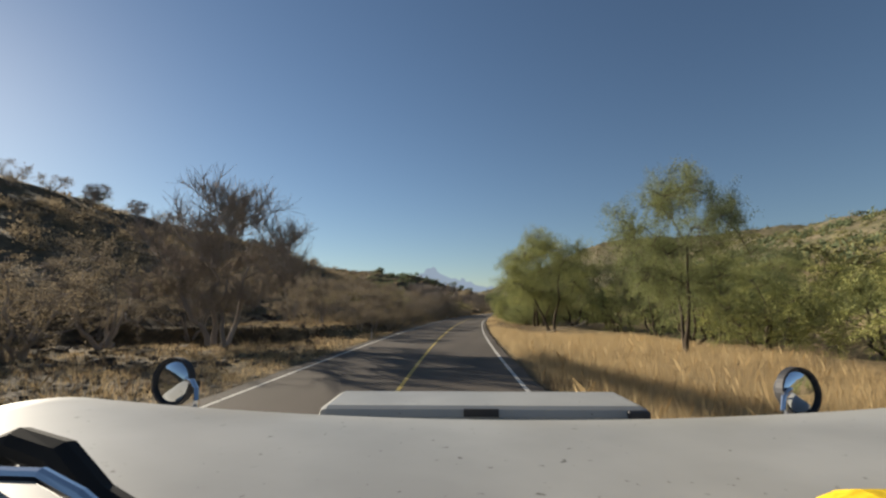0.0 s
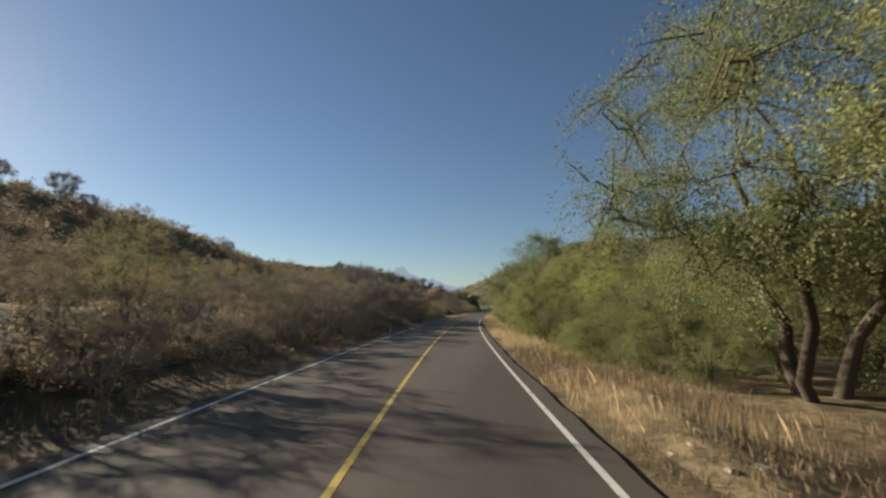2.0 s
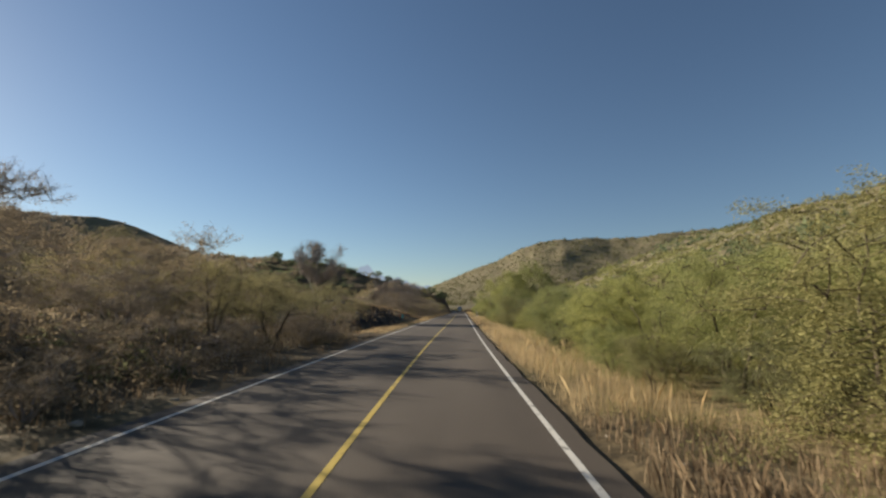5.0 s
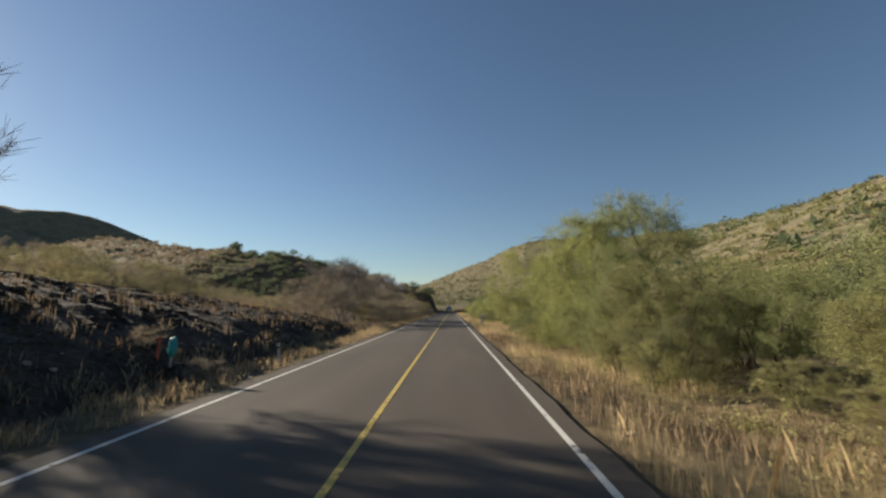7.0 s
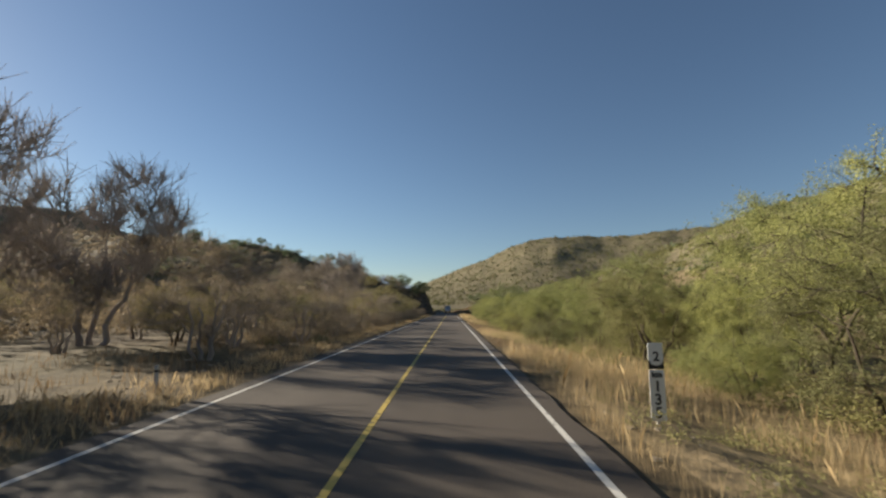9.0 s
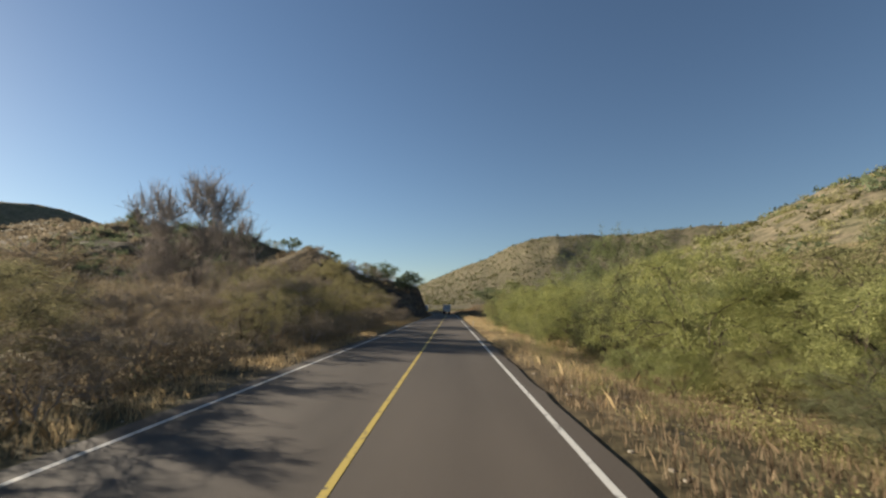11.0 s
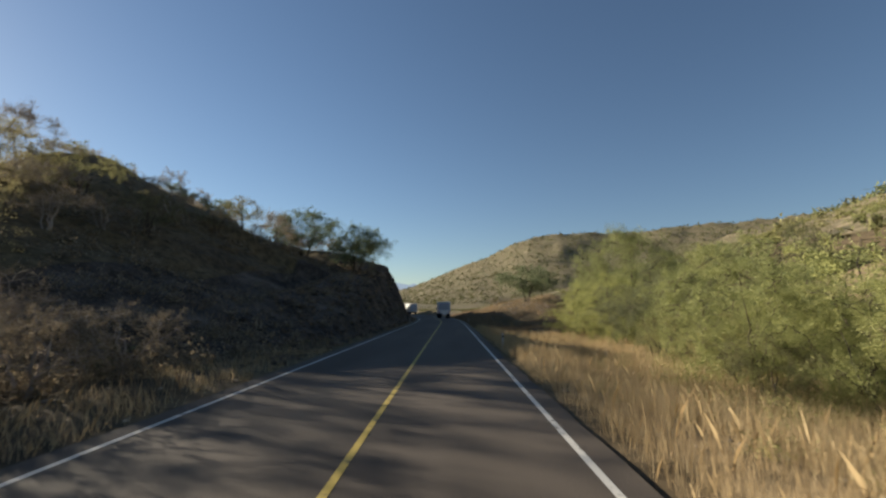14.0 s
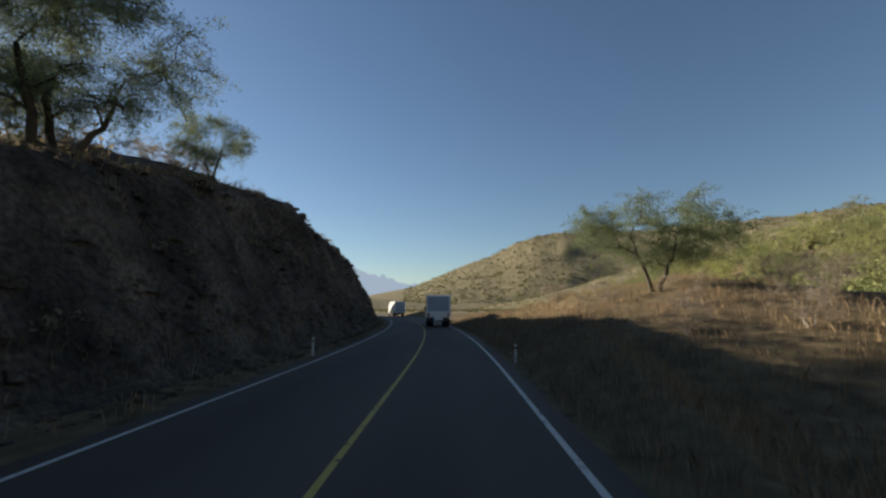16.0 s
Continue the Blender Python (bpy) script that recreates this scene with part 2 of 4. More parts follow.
def land(x, y):
    x, y = np.asarray(x, float), np.asarray(y, float)
    l = x - road_x(np.minimum(y, 650))
    d = np.abs(np.hypot(x, y - 230) - 2600)
    h = 2 + 2600 * np.interp(np.degrees(np.arctan2(x, y - 230)), [b for b, e in FAR_RIGHT], [e for b, e in FAR_RIGHT], 0.0, 0.0)
    z = h * np.clip(1 - d / (1050 + 120 * bumps(x, y, 360, 3)), 0, 1) ** 1.25 * (1 + 0.07 * bumps(x, y, 210, 4))
    d, h = crest(x, y, MID_RIGHT)
    z = np.maximum(z, h * np.clip(1 - d / (480 + 60 * bumps(x, y, 180, 3)), 0, 1) ** 1.25 * (1 + 0.10 * bumps(x, y, 130, 4)))
    d, h = crest(x, y, NEAR_RIGHT)
    z = np.maximum(z, h * np.clip(1 - d / (128 + 14 * bumps(x, y, 50, 23)), 0, 1) ** 1.05 * (1 + 0.09 * bumps(x, y, 38, 24)))
    d, h = crest(x, y, FAR_LEFT)
    z = np.maximum(z, h * np.clip(1 - d / 700, 0, 1) ** 1.2 * (1 + 0.12 * bumps(x, y, 160, 5)))
    d, h = crest(x, y, BANK_LEFT)
    z = np.maximum(z, h * np.clip(1 - d / 62, 0, 1) ** 1.15 + 0.6 * bumps(x, y, 14, 6))
    d, h = crest(x, y, SPUR_LEFT)
    spur = np.clip(h - 0.37 * d, 0, None) * (1 + 0.10 * bumps(x, y, 12, 7))
    d, h = crest(x, y, BACK_LEFT)
    spur = np.maximum(spur, np.clip(h - 0.42 * d, 0, None) * (1 + 0.08 * bumps(x, y, 12, 16)))
    d, h = crest(x, y, SHOULDER_LEFT)
    spur = np.maximum(spur, np.clip(h - 0.45 * d, 0, None) * (1 + 0.10 * bumps(x, y, 9, 14)))
    d, h = crest(x, y, LOW_BANK)
    z = np.maximum(z, np.clip(h - 0.30 * d, 0, None) * (1 + 0.2 * bumps(x, y, 5, 13)))
    d, h = crest(x, y, FOOT_LEFT)
    z = np.maximum(z, np.maximum(spur, np.clip(h - 0.35 * d, 0, None) * (1 + 0.12 * bumps(x, y, 6, 12))))
    # bank on the right of the far bend
    d = np.hypot((x - 17) / 1.3, (y - 400) / 1.6)
    z = np.maximum(z, 4.7 * np.clip(1 - d / 15, 0, 1) ** 0.7 + 0.2 * bumps(x, y, 3, 9))
    z = z + np.clip(np.abs(l + 1.5) - 6, 0, 10) / 10 * 0.45 * bumps(x, y, 7, 8) * np.clip((620 - y) / 80, 0, 1)
    # heap of dark spoil beside the straight
    d = ((np.abs(x + 17) / 10) ** 3 + (np.abs(y - 178) / 30) ** 3) ** (1 / 3)
    z = np.maximum(z, 3.3 * np.clip(1 - d, 0, 1) ** 0.6 * (1 + 0.12 * bumps(x, y, 3, 17)))
    # low stone-edged terrace beside the first stretch
    u = (9.4 - x) * 0.170 + (y - 11.5) * 0.985
    step = np.clip((u - 16.0 + 0.8 * bumps(x, y, 4, 15)) / 0.45, 0, 1) * np.clip((-l - 7.2) / 1.2, 0, 1) * np.clip((80 - y) / 30, 0, 1)
    z = z + 0.75 * step - 0.45 * np.exp(-((u - 14.0) / 2.0) ** 2) * np.clip((-l - 8.5) / 2, 0, 1)
    # road bed and the cut beside it
    right = np.clip(l - 2.9, 0, None)
    left = np.clip(-l - 5.6, 0, None)
    rough = 1 + 0.35 * bumps(x * 1.0, y, 5, 11)
    top = np.where(l > -1.5, 0.55 * right, np.where(left < 1.2, 0.13 * left, 0.16 + (left - 1.2) * 2.1 * rough))
    dip = np.where(l > -1.5, -0.5 * np.clip(right / 2.5, 0, 1), 0.0)
    top = top + np.clip(y - 560, 0, None) * 1.5
    return np.minimum(z, top) + dip - 0.06


def height(x, y):
    return float(land(np.array([x]), np.array([y]))[0])


# ---- building helpers ----
def mesh_of(name, verts, faces, material, smooth=False):
    me = bpy.data.meshes.new(name)
    me.from_pydata([tuple(v) for v in verts], [], [tuple(f) for f in faces])
    me.materials.append(material)
    if smooth:
        me.polygons.foreach_set("use_smooth", [True] * len(me.polygons))
    me.update()
    return me


def quads_mesh(name, pts, material, sides=4):
    """pts: array (count * sides, 3), one face per run of sides points."""
    me = bpy.data.meshes.new(name)
    count = len(pts) // sides
    me.vertices.add(len(pts))
    me.vertices.foreach_set("co", np.asarray(pts, np.float32).ravel())
    me.loops.add(len(pts))
    me.loops.foreach_set("vertex_index", np.arange(len(pts), dtype=np.int32))
    me.polygons.add(count)
    me.polygons.foreach_set("loop_start", np.arange(0, count * sides, sides, dtype=np.int32))
    me.materials.append(material)
    me.update(calc_edges=True)
    return me


def part(name, bm, material, parent, label=""):
    me = bpy.data.meshes.new(name)
    bm.to_mesh(me)
    bm.free()
    me.materials.append(material)
    ob = new(name, me)
    ob.parent = parent
    if label:
        tagged(ob, label)
    return ob


def box(bm, x0, x1, y0, y1, z0, z1, bevel=0.0):
    r = bmesh.ops.create_cube(bm, size=1.0)
    for v in r["verts"]:
        v.co = Vector(((x0 + x1) / 2 + v.co.x * (x1 - x0), (y0 + y1) / 2 + v.co.y * (y1 - y0), (z0 + z1) / 2 + v.co.z * (z1 - z0)))
    if bevel:
        edges = list({e for v in r["verts"] for e in v.link_edges})
        bmesh.ops.bevel(bm, geom=edges, offset=bevel, segments=2, affect='EDGES', profile=0.5)
    return bm


def drum(bm, m, radius, depth, sides=24, tip=None):
    bmesh.ops.create_cone(bm, cap_ends=True, segments=sides, radius1=radius, radius2=radius if tip is None else tip, depth=depth, matrix=m)
    return bm


# ---- ground, road ----
def spread(marks):
    """Coordinates from (from, to, step) runs."""
    out = []
    for a, b, step in marks:
        out += list(np.arange(a, b - 1e-6, step))
    return np.array(out + [marks[-1][1]])


def build_ground():
    ls = spread([(-2600, -1200, 60), (-1200, -400, 25), (-400, -150, 10), (-150, -60, 3.5), (-60, -24, 1.5), (-24, -5.6, 0.45), (-5.6, 2.8, 2.8), (2.8, 9, 0.5),
                 (9, 30, 1.5), (30, 100, 3.5), (100, 210, 5), (210, 900, 16), (900, 2000, 32), (2000, 2900, 120)])
    ys = spread([(-700, -100, 60), (-100, -10, 4), (-10, 15, 1.0), (15, 42, 0.4), (42, 340, 1.6), (340, 440, 0.75), (440, 520, 2.0), (520, 700, 6), (700, 1750, 20), (1750, 2950, 32), (2950, 4200, 150)])
    L, Y = np.meshgrid(ls, ys)
    X = L + road_x(np.minimum(Y, 650)) * np.clip((700 - np.abs(L)) / 540, 0, 1)
    Z = land(X, Y)
    face_noise = 1.0 * bumps(X * 2.3 + Z * 1.7, Y * 1.2 + Z, 2.2, 21) * np.clip((-L - 7) / 2, 0, 1) * np.clip((Z - 0.8) / 2, 0, 1) * (np.abs(L) < 25)
    X = X + face_noise
    rows, cols = L.shape
    me = bpy.data.meshes.new("ground")
    verts = np.stack([X, Y, Z], -1).reshape(-1, 3)
    i = (np.arange(rows - 1)[:, None] * cols + np.arange(cols - 1)).ravel()
    quads = np.stack([i, i + 1, i + cols + 1, i + cols], -1)
    me.vertices.add(len(verts))
    me.vertices.foreach_set("co", verts.astype(np.float32).ravel())
    me.loops.add(quads.size)
    me.loops.foreach_set("vertex_index", quads.astype(np.int32).ravel())
    me.polygons.add(len(quads))
    me.polygons.foreach_set("loop_start", np.arange(0, quads.size, 4, dtype=np.int32))
    me.polygons.foreach_set("use_smooth", [True] * len(quads))
    me.materials.append(GROUND)
    me.materials.append(ROCK)
    me.materials.append(HILL)
    me.materials.append(SAND)
    me.materials.append(SPOIL)
    mid_y, mid_l, mid_z = Y[:-1, :-1].ravel(), L[:-1, :-1].ravel(), Z[:-1, :-1].ravel()
    rock = (mid_y > 335) & (mid_y < 470) & (mid_l < -6.5) & (mid_l > -17) & (mid_z > 0.25)
    spoil = (mid_y > 147) & (mid_y < 209) & (mid_l < -6.9) & (mid_l > -27.5) & (mid_z > 0.2)
    hill = (mid_l > 60) | (mid_l < -200) | (mid_y > 620)
    me.polygons.foreach_set("material_index", rock.astype(np.int32) + 2 * hill.astype(np.int32) + 3 * ((mid_l > 2) & (mid_l <= 60) & ~hill & (mid_y < 366)).astype(np.int32) + 4 * spoil.astype(np.int32))
    me.update(calc_edges=True)
    tagged(new("ground", me), "dry brown earth with hills and a dark road cut", "ground", kind="structure")


def ribbon(name, l0, l1, z, y0, y1, material, step=2.5, skirt=0.0, jag=0.0):
    ys = np.arange(y0, y1 + step, step)
    xs = road_x(ys)
    slope = np.gradient(xs, ys)
    nx, ny = 1 / np.hypot(1, slope), -slope / np.hypot(1, slope)
    verts, faces = [], []
    rng = np.random.RandomState(5)
    for x, y, a, b in zip(xs, ys, nx, ny):
        j0, j1 = rng.uniform(-jag, jag, 2)
        run = [(l0 + j0 - skirt, z - 0.12), (l0 + j0, z), (l1 + j1, z), (l1 + j1 + skirt, z - 0.12)] if skirt else [(l0 + j0, z), (l1 + j1, z)]
        verts += [(x + a * l, y + b * l, h) for l, h in run]
    w = 4 if skirt else 2
    for i in range(len(ys) - 1):
        for j in range(w - 1):
            faces.append((i * w + j, i * w + j + 1, (i + 1) * w + j + 1, (i + 1) * w + j))
    return new(name, mesh_of(name, verts, faces, material))


build_ground()
LEFT_EDGE, MIDDLE, RIGHT_EDGE = -4.75, -1.28, 1.68
road = tagged(ribbon("road", LEFT_EDGE - 0.45, RIGHT_EDGE + 0.4, 0.0, -120, 640, ASPHALT, 1.0, 0.12, 0.05), "worn grey-brown two-lane asphalt road", "road", kind="structure")
for nm, l, w, mat, text in (("edge_line", LEFT_EDGE, 0.10, WHITE_LINE, "worn white edge line painted on asphalt"), ("edge_line", RIGHT_EDGE, 0.10, WHITE_LINE, "worn white edge line painted on asphalt"),
                            ("centre_line", MIDDLE, 0.10, YELLOW_LINE, "faded yellow centre line painted on asphalt")):
    tagged(ribbon(nm, l - w / 2, l + w / 2, 0.005, -120, 640, mat), text, "road marking", kind="structure")


# ---- trees and shrubs ----
def tube(verts, faces, pts, radii, sides=5):
    """A tapered limb along pts."""
    base = len(verts)
    for i, (p, r) in enumerate(zip(pts, radii)):
        d = (pts[min(i + 1, len(pts) - 1)] - pts[max(i - 1, 0)])
        d = d / (np.linalg.norm(d) + 1e-9)
        u = np.cross(d, (0.31, 0.95, 0.1))
        u /= np.linalg.norm(u) + 1e-9
        w = np.cross(d, u)
        for s in range(sides):
            a = 2 * math.pi * s / sides
            verts.append(p + r * (math.cos(a) * u + math.sin(a) * w))
    for i in range(len(pts) - 1):
        for s in range(sides):
            t = (s + 1) % sides
            faces.append((base + i * sides + s, base + i * sides + t, base + (i + 1) * sides + t, base + (i + 1) * sides + s))


def limb(rng, a, b, sag, n=5, wobble=0.02):
    f = np.linspace(0, 1, n)[:, None]
    pts = a * (1 - f) + b * f
    pts[:, 2] += sag * np.sin(np.pi * f[:, 0])
    pts[1:-1] += rng.normal(0, wobble, (n - 2, 3))
    return pts


def grow(seed, stems=3, clumps=22, twigs=11, leaves=12, dome=(0.5, 0.5, 0.33), mid=0.64, clump=0.13, leaf=(0.045, 0.016), droop=0.5, thick=0.022, fork=0.25, lean=0.0, subtwigs=0, hang=0.0, rise=0.0):
    """A tree one metre high: limbs as one mesh's lists, leaves as an array of three-cornered blades."""
    rng = np.random.RandomState(seed)
    verts, faces, quads = [], [], []
    anchors = []
    for s in range(stems):
        a = 2 * math.pi * (s + rng.rand() * 0.7) / stems
        out = rng.uniform(0.10, 0.24) if stems > 1 else 0.04
        top = np.array([math.cos(a) * out + lean * 0.5, math.sin(a) * out, mid * rng.uniform(0.72, 0.95)])
        foot = np.array([math.cos(a) * 0.02 * stems ** 0.5, math.sin(a) * 0.02 * stems ** 0.5, -0.03])
        pts = limb(rng, foot, top, 0.0, 7, 0.014)
        r = thick * rng.uniform(0.75, 1.1)
        tube(verts, faces, pts, np.linspace(r, r * 0.4, 7), 6)
        anchors += [(pts[i], r * (1 - i * 0.09)) for i in range(2, 7) if pts[i][2] > fork]
    centres = []
    while len(centres) < clumps:
        v = rng.normal(size=3)
        v = v / np.linalg.norm(v) * rng.uniform(0.45, 1.0) ** 0.6
        c = np.array([v[0] * dome[0] + lean, v[1] * dome[1], mid + v[2] * dome[2]])
        if c[2] > 0.12 and all(np.linalg.norm(c - o) > clump * 0.75 for o in centres):
            centres.append(c)
        elif rng.rand() < 0.02:
            centres.append(c)
    centres.sort(key=lambda c: np.hypot(c[0] - lean, c[1]))
    used = {}
    for c in centres:
        i = min(range(len(anchors)), key=lambda j: np.linalg.norm(anchors[j][0] - c) + 0.6 * max(0, anchors[j][0][2] - c[2] + 0.05) + 0.07 * used.get(j, 0))
        used[i] = used.get(i, 0) + 1
        p, r = anchors[i]
        pts = limb(rng, p, c, 0.03, 5, 0.015)
        tube(verts, faces, pts, np.linspace(r * 0.55, 0.003, 5), 4)
        anchors += [(pts[2], max(r * 0.42, 0.004)), (pts[3], max(r * 0.33, 0.004))]
        for k in range(twigs):
            d = rng.normal(size=3)
            d[2] = abs(d[2]) * 0.5 + 0.15 + rise if subtwigs > 0 else d[2] * 0.8 + 0.25
            d /= np.linalg.norm(d)
            start = pts[rng.randint(2, 5)] + rng.normal(0, 0.01, 3)
            end = start + d * clump * rng.uniform(0.6, 1.35)
            end[2] -= 0.02 * droop
            if hang and k % 3 == 0:
                bow = start * 0.45 + end * 0.55
                fall = start * 0.15 + end * 0.85
                bow[2] -= droop * hang * clump * 0.30
                fall[2] -= droop * hang * clump * 0.72
                tube(verts, faces, [start, bow, fall], (0.0026, 0.0017, 0.0007), 3)
            elif not hang and (subtwigs or leaf[0] < 0.02 or k % 2 == 0):
                tube(verts, faces, [start, end], (0.003, 0.0012), 3)
            for q in range(subtwigs):
                f = rng.uniform(0.2, 1)
                a = start * (1 - f) + end * f
                e = d + rng.normal(0, 0.75, 3)
                e[2] += 0.25 + rise
                b = a + e / np.linalg.norm(e) * clump * rng.uniform(0.35, 0.85)
                tube(verts, faces, [a, b], (0.0015, 0.0006), 3)
            f = rng.uniform(0.2, 1.1, leaves)[:, None] ** 0.8
            at = start * (1 - f) + end * f + rng.normal(0, 0.016, (leaves, 3))
            at[:, 2] -= droop * hang * clump * f[:, 0] ** 2
            along = rng.normal(size=(leaves, 3)) + d * 0.8
            along[:, 2] -= droop
            along /= np.linalg.norm(along, axis=1)[:, None]
            side = np.cross(along, rng.normal(size=(leaves, 3)))
            side /= np.linalg.norm(side, axis=1)[:, None] + 1e-9
            size = rng.uniform(0.6, 1.35, leaves)[:, None]
            u, w = along * leaf[0] * size, side * leaf[1] * size * 0.5
            quads.append(np.stack([at, at + u * 0.55 + w, at + u - w * 0.3], 1).reshape(-1, 3))
    return verts, faces, np.concatenate(quads) if quads else np.zeros((0, 3))


def plant_kind(name, label, category, bark, leafy, group, **shape):
    """A plant of height one, kept to be copied."""
    v, f, q = grow(**shape)
    top = new(name)
    tagged(top, label, category, group)
    trunk = new("trunk", mesh_of("trunk", v, f, bark, True))
    trunk.parent = top
    if len(q):
        crown = new("crown", quads_mesh("crown", q, leafy, 3))
        crown.parent = top
    return top


KINDS = {
    "green": [plant_kind("mesquite_tree", "leafy green mesquite tree with several dark crooked stems", "tree", BARK_DARK, LEAF_GREEN, "roadside green trees",
                         seed=11 + i, stems=st, clumps=38, twigs=15, leaves=112, dome=dm, mid=0.60, clump=0.15, leaf=(0.0105, 0.0062), hang=0.4, thick=0.017) for i, (st, dm) in enumerate([(3, (0.5, 0.5, 0.34)), (4, (0.58, 0.52, 0.36)), (2, (0.42, 0.45, 0.36))])],
    "tall": [plant_kind("tall_mesquite_tree", "tall green mesquite tree with open feathery crown and dark limbs", "tree", BARK_DARK, LEAF_GREEN, "tall roadside trees",
                        seed=211 + i, stems=st, clumps=60, twigs=16, leaves=125, dome=(0.5, 0.5, 0.37), mid=0.6, clump=0.13, leaf=(0.0086, 0.0055), hang=0.35, thick=0.019) for i, st in enumerate((3, 2))],
    "thin": [plant_kind("mesquite_tree", "slender open green tree with a leaning pale trunk", "tree", BARK_GREY, LEAF_GREEN, "roadside slender trees",
                        seed=31 + i, stems=2, clumps=30, twigs=12, leaves=170, leaf=(0.0078, 0.0048), hang=0.5, dome=(0.40, 0.40, 0.36), mid=0.62, clump=0.125, lean=ln, thick=0.011) for i, ln in enumerate((0.0, -0.22))],
    "bush": [plant_kind("green_bush", "dense green roadside bush reaching to the ground", "bush", BARK_DARK, LEAF_GREEN, "roadside green bushes",
                        seed=51 + i, stems=5, clumps=36, twigs=13, leaves=170, dome=(0.62, 0.62, 0.47), mid=0.46, clump=0.165, leaf=(0.0112, 0.0066), hang=0.55, thick=0.014, fork=0.08) for i in range(3)],
    "olive": [plant_kind("olive_bush", "olive-green thorny bush beside the road", "bush", BARK_DARK, LEAF_OLIVE, "roadside olive bushes",
                         seed=71 + i, stems=4, clumps=32, twigs=13, leaves=150, dome=(0.55, 0.55, 0.43), mid=0.54, clump=0.16, leaf=(0.0115, 0.0067), hang=0.5, thick=0.014, fork=0.12) for i in range(2)],
    "crest": [plant_kind("thorn_tree", "dark olive thorn tree with crooked limbs on the crest", "tree", BARK_DARK, LEAF_DARK, "crest thorn trees",
                         seed=231 + i, stems=2 + i, clumps=54, twigs=14, leaves=110, dome=(0.60, 0.60, 0.34), mid=0.60, clump=0.14, leaf=(0.0118, 0.0072), hang=0.7, thick=0.026, fork=0.22) for i in range(2)],
    "brown": [plant_kind("withered_tree", "half-bare brown thorn tree with grey twigs", "tree", BARK_GREY, LEAF_BROWN, "withered roadside trees",
                         seed=91 + i, stems=4, clumps=27, twigs=11, leaves=74, dome=(0.58, 0.58, 0.42), mid=0.54, clump=0.16, leaf=(0.0118, 0.007), subtwigs=2, thick=0.018, fork=0.12) for i in range(3)],
    "faded": [plant_kind("thorn_tree", "rounded thorn tree with fading olive-brown leaves and a dark trunk", "tree", BARK_DARK, LEAF_FADED, "fading roadside trees",
                         seed=251 + i, stems=2 + i, clumps=34, twigs=12, leaves=84, dome=(0.62, 0.62, 0.36), mid=0.60, clump=0.15, leaf=(0.0118, 0.0072), hang=0.4, thick=0.024, fork=0.18) for i in range(2)],
    "bare": [plant_kind("bare_tree", "leafless grey tree with fine upswept twigs", "tree", BARK_GREY, LEAF_BROWN, "bare roadside trees",
                        seed=111 + i, stems=4, clumps=40, twigs=14, leaves=6, dome=(0.46, 0.46, 0.42), mid=0.56, clump=0.14, leaf=(0.009, 0.006), subtwigs=11, thick=0.017, fork=0.15, rise=0.55) for i in range(2)],
    "scrub": [plant_kind("dry_shrub", "low dry brown shrub of tangled twigs", "shrub", BARK_GREY, LEAF_BROWN, "dry roadside shrubs",
                         seed=131 + i, stems=6, clumps=18, twigs=11, leaves=70, dome=(0.75, 0.75, 0.47), mid=0.46, clump=0.23, leaf=(0.0165, 0.0098), subtwigs=1, thick=0.014, fork=0.05) for i in range(2)],
    "far_green": [plant_kind("green_bush", "rounded green bush in the roadside thicket", "bush", BARK_DARK, LEAF_GREEN, "thicket bushes",
                             seed=151 + i, stems=4, clumps=24, twigs=9, leaves=72, dome=(0.6, 0.6, 0.47), mid=0.48, clump=0.19, leaf=(0.019, 0.0115), hang=1.0, fork=0.1) for i in range(3)],
    "far_brown": [plant_kind("withered_tree", "small brown thorn tree on the slope", "tree", BARK_GREY, LEAF_BROWN, "slope thorn trees",
                             seed=171 + i, stems=4, clumps=20, twigs=9, leaves=60, dome=(0.6, 0.6, 0.45), mid=0.5, clump=0.19, leaf=(0.0185, 0.011), fork=0.1) for i in range(3)],
    "far_olive": [plant_kind("olive_bush", "dull olive bush on the slope", "bush", BARK_DARK, LEAF_OLIVE, "slope olive bushes",
                             seed=191 + i, stems=4, clumps=20, twigs=9, leaves=62, dome=(0.6, 0.6, 0.45), mid=0.5, clump=0.19, leaf=(0.020, 0.012), hang=0.8, fork=0.1) for i in range(2)],
}
USED = {}
TAKEN = []
pick = random.Random(4)


STOOD = set()


def plant(kind, x, y, h, turn=None, which=None, wide=1.0):
    """Stand a plant of height h at x, y."""
    n = USED.get(kind, 0)
    USED[kind] = n + 1
    i = which if which is not None else n % len(KINDS[kind])
    m = pose(x, y, height(x, y) - 0.03, 0, 0, pick.uniform(0, 360) if turn is None else turn) @ Matrix.Diagonal((h * wide, h * wide, h, 1))
    src = KINDS[kind][i]
    if (kind, i) in STOOD:
        copy_thing(src, m @ Matrix.Diagonal((1 / src.scale.x, 1 / src.scale.y, 1 / src.scale.z, 1)))
    else:
        src.matrix_basis = m
        STOOD.add((kind, i))
    TAKEN.append((x, y))


def free(x, y, gap):
    return all((x - a) ** 2 + (y - b) ** 2 > gap * gap for a, b in TAKEN)


